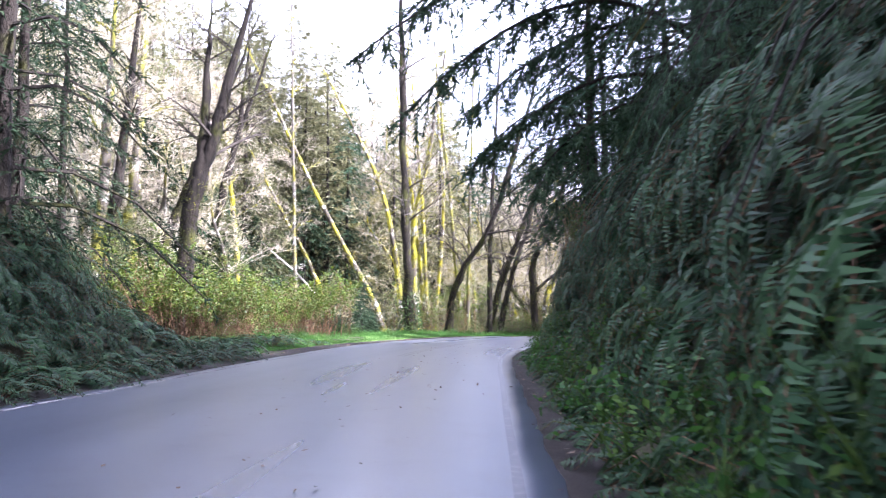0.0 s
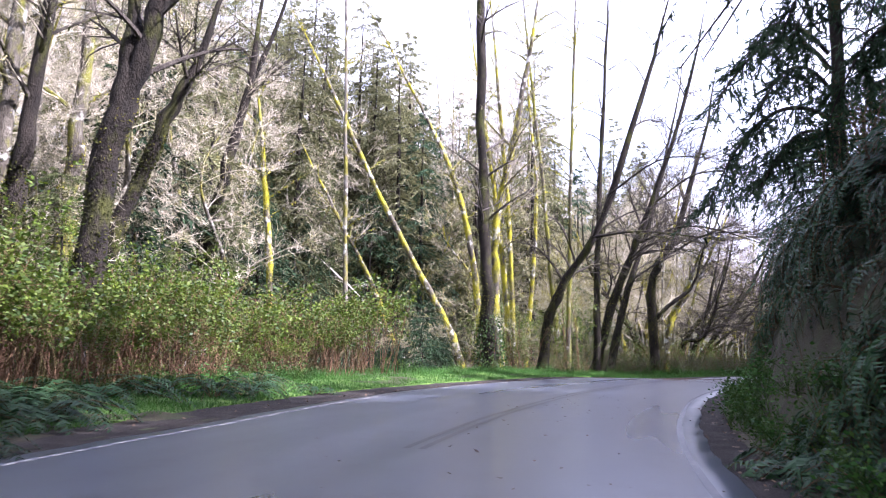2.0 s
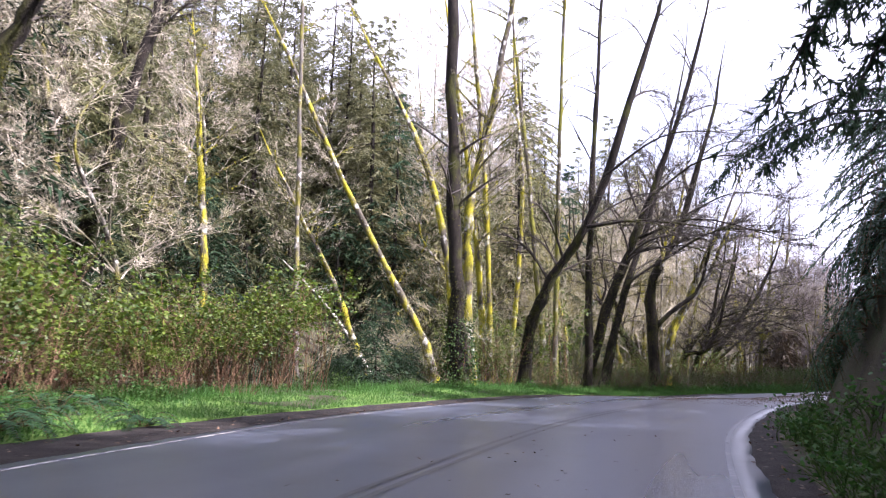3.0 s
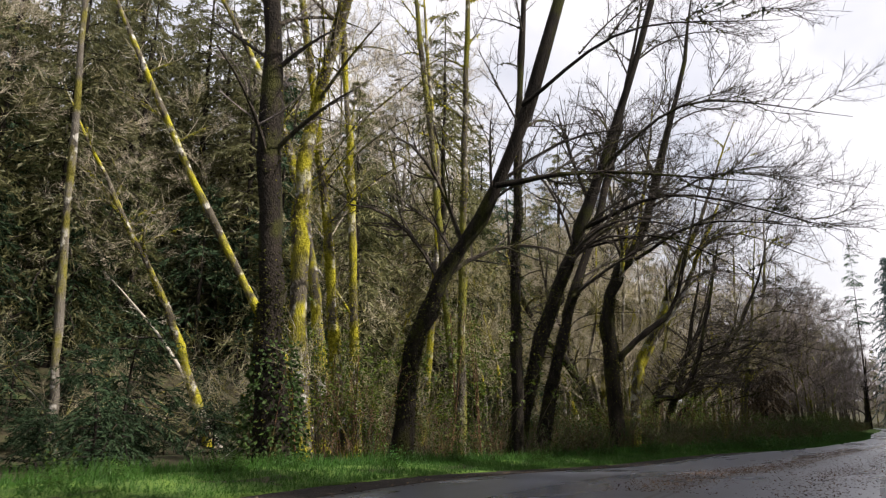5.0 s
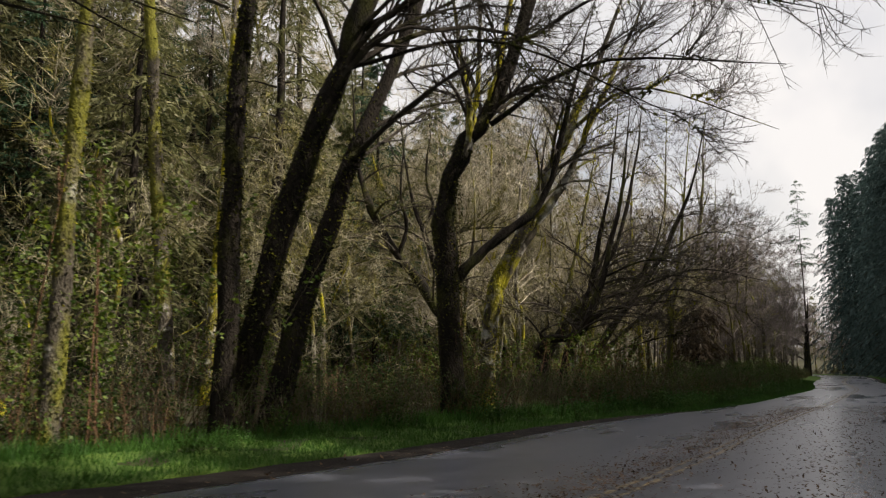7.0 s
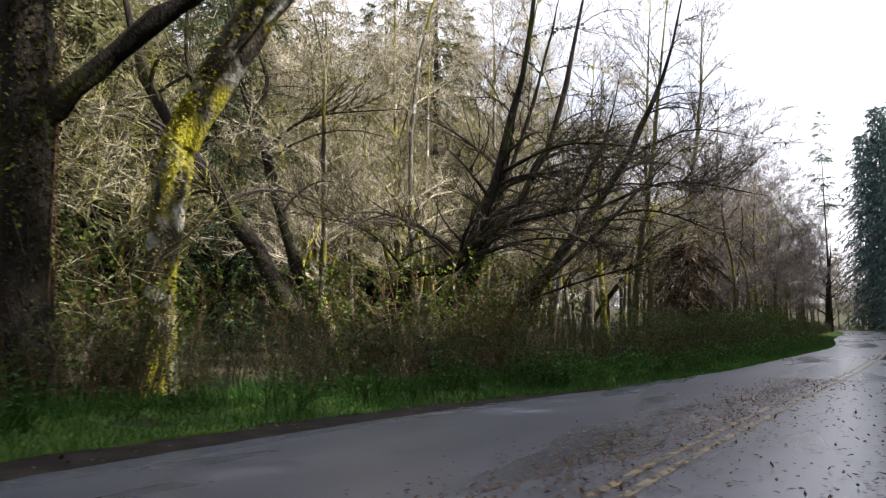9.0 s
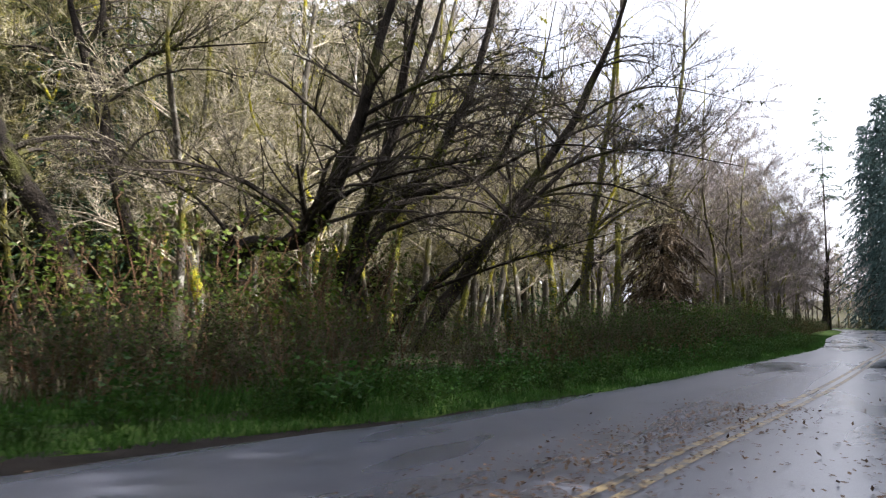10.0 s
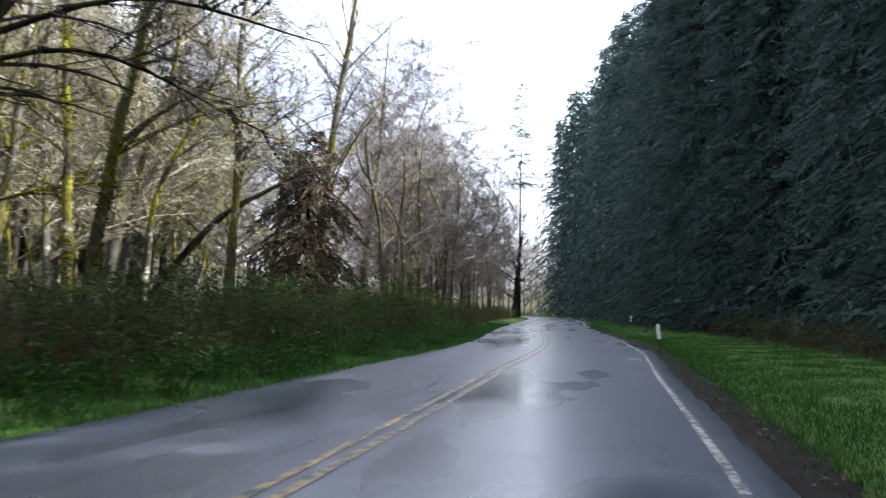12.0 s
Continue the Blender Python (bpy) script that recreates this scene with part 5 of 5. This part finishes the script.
saplings = [conifer("hemlock_sapling", "young hemlock with drooping feathery sprays on the bank", h, 2.4, NEEDLE, 40, 48, 0.5, 0.03, (0.15, 0.032), 0.06, group="bank saplings", power=0.5, hang=0.8, k=11, shoots=True) for h in (4.0, 5.5)]
scatter(saplings, spread_places(7, (along(6), along(45)), (7.3, 9.0), 2.2, 24), (0.8, 1.2), 0.1, tilt=0.35)
hanging = [conifer("hemlock_tree", "young hemlock with long feathery boughs hanging over the bank", h, 3.3, NEEDLE, 66, 56, 0.85, 0.05, (0.17, 0.026), 0.08, group="hanging hemlocks", power=0.35, hang=1.7, k=14, shoots=True) for h in (5.0, 6.5)]
scatter(hanging, spread_places(8, (along(2), along(22)), (6.9, 8.8), 1.9, 26) + spread_places(9, (along(22), along(46)), (8.6, 10.2), 1.9, 30), (0.55, 0.8), 0.2, tilt=0.4)


# ---- low plants ----
def fern(fronds, length, rise, label, group, lean=0.0):
    """A fern: arched fronds, each with a row of leaflets on either side."""
    f = root("fern", label, "fern", group)
    k = 34
    ang = np.arange(fronds) * 2.4 + rng.normal(size=fronds) * 0.3
    ln = length * rng.uniform(0.7, 1.15, fronds)
    out_way = np.stack([np.cos(ang), np.sin(ang), np.zeros(fronds)], 1)
    p0 = out_way * 0.05
    up = rise * rng.uniform(0.6, 1.2, fronds)[:, None]
    p1 = out_way * ln[:, None] * 0.42 + np.array([0, 0, 1.0]) * ln[:, None] * up
    p2 = out_way * ln[:, None] + np.array([0, 0, 1.0]) * ln[:, None] * (up * 0.25 - 0.35)
    s = Mesh()
    bez_tubes(s, p0, p1, p2, np.full(fronds, 0.008), np.full(fronds, 0.003), 4, 3)
    part("stalk_tuft", s, CANE, f, kind="stuff")
    t = np.tile(np.linspace(0.12, 0.99, k), (fronds, 1))
    pos = bez(p0[:, None], p1[:, None], p2[:, None], t)
    tang = unit(np.gradient(pos, axis=1))
    side = unit(np.cross(tang, np.array([0, 0, 1.0])))
    m = Mesh()
    wide = np.sin(np.linspace(0.6, 3.05, k)) ** 0.7 * 0.095 * length
    for sg in (-1, 1):
        way = unit(side * sg + 0.3 * tang - np.array([0, 0, 0.25]) + rng.normal(size=pos.shape) * 0.1).reshape(-1, 3)
        leaflets(m, pos.reshape(-1, 3), way, np.tile(wide, fronds) * rng.uniform(0.8, 1.2, fronds * k), 0.021 * length, tang.reshape(-1, 3) * 0.2 + np.array([0, 0, 1.0]) + 0.3 * rng.normal(size=(fronds * k, 3)))
    part("frond_spray", m, FERN, f, kind="stuff")
    return f


ferns = [fern(n, l, r, "dark green sword fern with arching fronds on the bank", "bank ferns") for n, l, r in ((20, 1.25, 0.55), (22, 1.6, 0.5), (16, 1.0, 0.7))]
spots = spread_places(120, (along(3), along(27)), (4.9, 6.7), 0.42, 21) + spread_places(30, (along(27), along(47)), (5.9, 7.2), 0.6, 28) + spread_places(98, (along(0), along(28)), (-10, -5.1), 0.55, 22) + spread_places(14, (along(26), along(38)), (-9.5, -6.6), 0.9, 23)
spots += spread_places(40, (along(2), along(40)), (6.4, 8.6), 0.8, 29) + spread_places(34, (along(7), along(19)), (-8.6, -5.1), 0.5, 27)
scatter(ferns, spots, (0.9, 1.5), 0.02, tilt=0.75)


def bush(h, wide, canes, leaves, cane_mat, leaf, size, label, group, low=0.3, twigs=0, name="shrub"):
    """A shrub of upright canes, side twigs and many small leaves."""
    b = root(name, label, "shrub", group)
    m = Mesh()
    a = rng.uniform(0, 2 * np.pi, canes)
    rr = wide * 0.5 * np.sqrt(rng.uniform(0, 1, canes))
    p0 = np.stack([np.cos(a) * rr, np.sin(a) * rr, np.full(canes, -0.1)], 1)
    lean = 0.22 * h
    top = p0 + np.stack([rng.normal(size=canes) * lean, rng.normal(size=canes) * lean, h * rng.uniform(0.55, 1.1, canes)], 1)
    mid = (p0 + top) / 2 + rng.normal(size=(canes, 3)) * 0.12 * h * np.array([1, 1, 0.5]) + np.array([0, 0, 0.12 * h])
    line = (p0, mid, top, np.full(canes, 0.013), np.full(canes, 0.005))
    bez_tubes(m, *line, 3, 3)
    tw = sprout(*line, 5 if not twigs else twigs, (low, 1.0), 0.65, 1.1, 0.1, 0.05, 0.6, 0.3)
    n = len(tw[0])
    spikes(m, tw[0], tw[2], 0.007)
    part("cane_clump", m, cane_mat, b, kind="stuff")
    if leaves:
        i = rng.integers(0, n, leaves)
        t = rng.uniform(0.2, 1.0, leaves)
        pos = bez(tw[0][i], tw[1][i], tw[2][i], t) + rng.normal(size=(leaves, 3)) * 0.05
        way = unit(rng.normal(size=(leaves, 3)) * np.array([1, 1, 0.5]))
        f = Mesh()
        blades(f, pos, way, size * rng.uniform(0.6, 1.4, leaves), size * 0.6 * rng.uniform(0.7, 1.3, leaves))
        part("foliage", f, leaf, b, kind="stuff")
    return b


green = [bush(h, 2.2, 46, n, CANE, LEAF, 0.115, lab, "roadside leafy shrubs", 0.62) for h, n, lab in ((2.8, 2000, "leafy salmonberry shrub with fresh green leaves and brown canes"), (2.2, 700, "half-bare salmonberry shrub with reddish brown canes"), (3.2, 2100, "tall salmonberry shrub with leaves at its top"))]
scatter(green, edge_places(46, (along(29), along(47)), 0.3, 7.0, 1.3, 31) + edge_places(6, (along(102), along(124)), 0.4, 2.4, 1.4, 41), (0.42, 1.3), 0.0)
scatter([bush(2.1, 2.2, 30, 1300, CANE_GREY, LEAF_MID, 0.09, "bushy green shrub at the edge of the grass", "straight side shrubs", 0.15, 6)], edge_places(26, (along(97), along(132)), 0.3, 3.0, 1.3, 44), (0.6, 1.0), 0.0)
scatter([bush(2.4, 2.0, 34, 900, CANE, LEAF, 0.09, "thin leafy shrub among tree trunks", "wood edge shrubs", 0.4)], edge_places(15, (along(60), along(92)), 0.8, 6.0, 1.9, 32), (0.8, 1.3), 0.0)
vine = [bush(5.2, 2.6, 15, 800, CANE_GREY, LEAF, 0.13, "tall thin shrub with sparse yellow-green leaves", "leafy understorey shrubs", 0.35, 6)]
scatter(vine, [(-5.6, 72.8), (-7.6, 74.2), (-10.2, 71.8), (-9.6, 69.4), (-4.2, 73.8), (-12.2, 77.6), (-7.0, 70.6), (-2.4, 78.4), (-0.4, 84.6), (-18.2, 36.2), (-19.4, 34.6), (-16.2, 37.6), (-20.4, 39.2), (-17.6, 33.4)], (0.7, 1.15), 0.0)
thicket = [bush(h, 2.2, 38, 600, CANE_GREY, LEAF if h < 2 else LEAF_MID, 0.075, "bare grey-brown thicket of thin canes", "roadside thickets", 0.2, 8, "thicket") for h in (2.3, 2.8, 1.9)]
scatter(thicket, edge_places(90, (along(84), along(170)), 0.3, 5.0, 1.1, 33) + edge_places(34, (along(70), along(92)), 0.2, 4.0, 1.0, 42) + edge_places(26, (along(168), along(232)), 0.2, 3.6, 1.5, 37) + spread_places(22, (along(222), along(222) + 55), (5.5, 9.5), 1.5, 40) + edge_places(8, (along(62), along(76)), 1.0, 5.0, 1.5, 38), (0.5, 0.82), 0.0)
bramble = [bush(1.5, 2.0, 28, 560, CANE, LEAF_DARK, 0.09, "low bramble with dark green leaves", "low brambles", 0.1, 6, "bramble")]
scatter(bramble, edge_places(38, (along(84), along(185)), 0.0, 1.4, 1.3, 34) + edge_places(14, (along(64), along(82)), 0.4, 5.0, 1.2, 39) + spread_places(5, (along(20), along(46)), (6.4, 7.2), 2.1, 35) + spread_places(20, (along(104), along(180)), (9.5, 11.5), 1.6, 36), (0.6, 1.15), 0.0)


def ivy(x, y, r, h, count, size, leaf, label, name="ivy"):
    """A sleeve of leaves round a trunk's foot."""
    o = root(name, label, "ivy" if name == "ivy" else "moss")
    o.location = (x, y, gz(x, y))
    z = h * rng.uniform(0, 1, count) ** 1.4
    a = rng.uniform(0, 2 * np.pi, count)
    rad = r * (1.25 - 0.55 * z / h) * rng.uniform(0.75, 1.25, count)
    pos = np.stack([np.cos(a) * rad, np.sin(a) * rad, z], 1)
    way = unit(np.stack([np.cos(a), np.sin(a), np.full(count, -0.6)], 1) + rng.normal(size=(count, 3)) * 0.5)
    m = Mesh()
    blades(m, pos, way, size * rng.uniform(0.6, 1.4, count), size * 0.8)
    part("foliage", m, leaf, o, kind="stuff")
    k = 7
    a = rng.uniform(0, 2 * np.pi, k)
    p0 = np.stack([np.cos(a) * r, np.sin(a) * r, np.full(k, -0.05)], 1)
    p2 = np.stack([np.cos(a + 0.8) * r * 0.7, np.sin(a + 0.8) * r * 0.7, np.full(k, h * 0.9)], 1)
    v = Mesh()
    bez_tubes(v, p0, (p0 + p2) / 2, p2, np.full(k, 0.02), np.full(k, 0.01), 6, 4)
    part("vine_web", v, CANE, o, kind="stuff")


ivy(-9.3, 62.3, 0.75, 3.6, 1500, 0.14, LEAF_DARK, "dark ivy round the foot of an alder")
ivy(-8.5, 66.6, 0.7, 4.0, 1100, 0.085, LEAF, "yellow-green leaves climbing a mossy alder")
ivy(-8.6, 68.6, 0.8, 3.4, 1100, 0.085, LEAF, "yellow-green leaves climbing a mossy alder")
ivy(1.6, 82.8, 0.40, 8.5, 3600, 0.06, MOSS_DARK, "thick dark green moss hanging on a maple stem", "moss_sleeve")
ivy(-5.0, 70.9, 0.8, 6.5, 1100, 0.09, LEAF, "bright leaves climbing a slim alder")
ivy(2.4, 84.9, 0.6, 2.4, 700, 0.07, LEAF, "bright leaves at the foot of a maple")


# ---- grass, weeds and litter ----
def grass(name, label, count, s_range, d0, d1, height, seed):
    g = np.random.default_rng(seed)
    s = g.uniform(*s_range, count)
    u = g.uniform(0, 1, count)
    d = d0(s) * (1 - u) + d1(s) * u
    x, y = beside(s, d)
    z = dip(y) + np.where(d < 0, turf_z(s, d), 0.03)
    way = unit(np.stack([g.normal(size=count) * 0.35, g.normal(size=count) * 0.35, np.ones(count)], 1))
    tall = (0.9 + 0.35 * wobble(x, y, 0.9, seed) + 0.3 * wobble(x, y, 0.23, seed + 1)) * g.uniform(0.5, 1.3, count) * height
    p = np.stack([x, y, z], 1)
    side = unit(np.cross(way, g.normal(size=(count, 3)))) * (0.006 + 0.015 * height)
    v = np.stack([p - side, p + side, p + way * tall[:, None]], 1)
    m = Mesh().add(v, np.arange(count * 3).reshape(-1, 3))
    tagged(part(name, m, GRASS), label, "grass", kind="stuff")


grass("grass", "short bright green grass along the shoulder", 120000, (along(24), along(150)), lambda s: -verge_in(s) + 0.12, lambda s: -verge_out(s) - 0.3, 0.15, 41)
grass("grass", "short green grass on the wide verge", 95000, (along(94), along(128)), lambda s: half_right(s) + 0.8, lambda s: half_right(s) + 7.5, 0.10, 42)
grass("grass", "short green grass on the far verge", 30000, (along(128), along(180)), lambda s: half_right(s) + 0.8, lambda s: half_right(s) + 7.5, 0.14, 46)
grass("grass", "sparse grass tufts in the gravel shoulder", 5000, (along(84), along(150)), lambda s: half_right(s) + 0.45, lambda s: half_right(s) + 1.2, 0.08, 45)
grass("grass", "long grass at the foot of the shrubs", 26000, (along(26), along(130)), lambda s: -verge_out(s) + 0.5, lambda s: -verge_out(s) - 1.0, 0.36, 43)
grass("grass", "grass tufts at the foot of the fern bank", 9000, (along(-2), along(48)), lambda s: half_right(s) + 1.3, lambda s: half_right(s) + 2.6, 0.22, 44)

weeds = [bush(0.35, 0.6, 9, 150, LEAF_MID, LEAF_MID, 0.065, "clump of low broad-leaved weeds in the grass", "verge weeds", 0.1, 4, "weed"), bush(0.4, 0.7, 9, 150, LEAF_MID, GRASS, 0.07, "clump of bright green weeds at the bank's foot", "verge weeds", 0.1, 4, "weed")]
scatter(weeds, edge_places(80, (along(30), along(130)), -1.3, 0.2, 0.8, 51) + edge_places(90, (along(86), along(126)), -1.6, 0.3, 0.5, 53) + spread_places(76, (along(2), along(42)), (4.75, 5.5), 0.45, 52), (0.7, 1.5), 0.0)


def litter(count, s_range, d_range, seed, label, size):
    g = np.random.default_rng(seed)
    s, d = g.uniform(*s_range, count), g.normal(np.mean(d_range), (d_range[1] - d_range[0]) / 4, count)
    x, y = beside(s, d)
    p = np.stack([x, y, dip(y) + 0.012 + crown_z(s, d)], 1)
    way = unit(np.stack([g.normal(size=count), g.normal(size=count), g.uniform(0.0, 0.35, count)], 1))
    m = Mesh()
    blades(m, p, way, size * g.uniform(0.5, 1.5, count), size * 0.6, np.tile([0, 0, 1.0], (count, 1)) + 0.2 * g.normal(size=(count, 3)))
    tagged(part("leaf_litter", m, LITTER), label, "leaf litter", kind="stuff")


litter(9500, (along(56), along(91)), (-1.5, 0.6), 61, "brown leaves and bits lying along the centre of the road", 0.06)
litter(5200, (along(55), along(94)), (1.0, 3.6), 62, "dark leaves and bark bits stuck to the wet lane", 0.06)
litter(1500, (along(84), along(150)), (3.7, 4.9), 66, "brown leaf mould and bark bits on the shoulder", 0.06)
litter(160, (along(4), along(40)), (-1.0, 3.4), 63, "scattered leaves on the lane", 0.07)
litter(900, (along(0), along(60)), (3.9, 5.4), 64, "brown leaf mould along the shoulder", 0.09)
litter(700, (along(20), along(86)), (-6.4, -5.0), 65, "brown leaf mould along the shoulder", 0.09)


# ---- marker posts, dead wood ----
def marker_post(x, y, h, turn, lean):
    p = root("marker_post", "white reflective marker on a thin dark post in the grass", "marker post", "roadside markers")
    m = Mesh()
    tubes(m, np.array([[(0, 0, -0.2), (0, 0, h * 0.5), (0, 0, h * 0.97)]], float), np.full((1, 3), 0.022), 6)
    part("post", m, POST_DARK, p)
    w, t = 0.055, 0.012
    v = [(sx * w, sy * t, z) for z in (h * 0.55, h * 0.96) for sx, sy in ((-1, -1), (1, -1), (1, 1), (-1, 1))] + [(sx * w * 0.7, sy * t, h) for sx, sy in ((-1, -1), (1, -1), (1, 1), (-1, 1))]
    f = [(0, 1, 2, 3)] + [(k * 4 + i, k * 4 + (i + 1) % 4, k * 4 + 4 + (i + 1) % 4, k * 4 + 4 + i) for k in (0, 1) for i in range(4)] + [(8, 9, 10, 11)]
    plate = Mesh().add(np.array(v) + np.array([0, -0.036, 0]), f)
    part("plate", plate, REFLECTOR, p, "white reflective plate")
    p.matrix_basis = Matrix.Translation((x, y, gz(x, y))) @ Matrix.Rotation(radians(turn), 4, 'Z') @ Matrix.Rotation(radians(lean), 4, 'Y')


marker_post(30.9, 112.2, 1.0, -20, -6)
marker_post(45.3, 142.8, 1.0, -20, 2)


def dead_stick(points, r, label, name):
    o = root(name, label, "dead wood")
    x, y, z = points[0]
    o.location = (x, y, gz(x, y))
    m = Mesh()
    pts = [(a - x, b - y, c) for a, b, c in points]
    c, rad = stem(m, pts, r, 12, 6, 0.35, 0.1, 0.0)
    part("trunk", m, DEADWOOD, o, smooth=True)
    lim = limbs_of(c, rad, 12, 0.35, r * 14, 0.0, 0.2)
    b = Mesh()
    bez_tubes(b, *lim, 4, 4)
    tw = sprout(*lim, 5, (0.3, 1), r * 7, 0.8, 0.1, 0.0, 0.6)
    bez_tubes(b, *tw[:3], np.full(len(tw[0]), 0.012), np.full(len(tw[0]), 0.006), 3, 3)
    part("twig_spray", b, DEADWOOD, o, kind="stuff")


dead_stick([(-16.6, 39.5, 0.0), (-16.2, 39.6, 0.7), (-15.7, 39.7, 1.3)], 0.05, "pale broken stick leaning in the shrubs", "broken_stick")
dead_stick([(-19.2, 79.6, -0.2), (-24.0, 82.0, 5.2), (-28.5, 84.4, 8.8), (-33.0, 86.8, 12.0)], 0.13, "bleached dead alder leaning through the wood", "dead_tree")
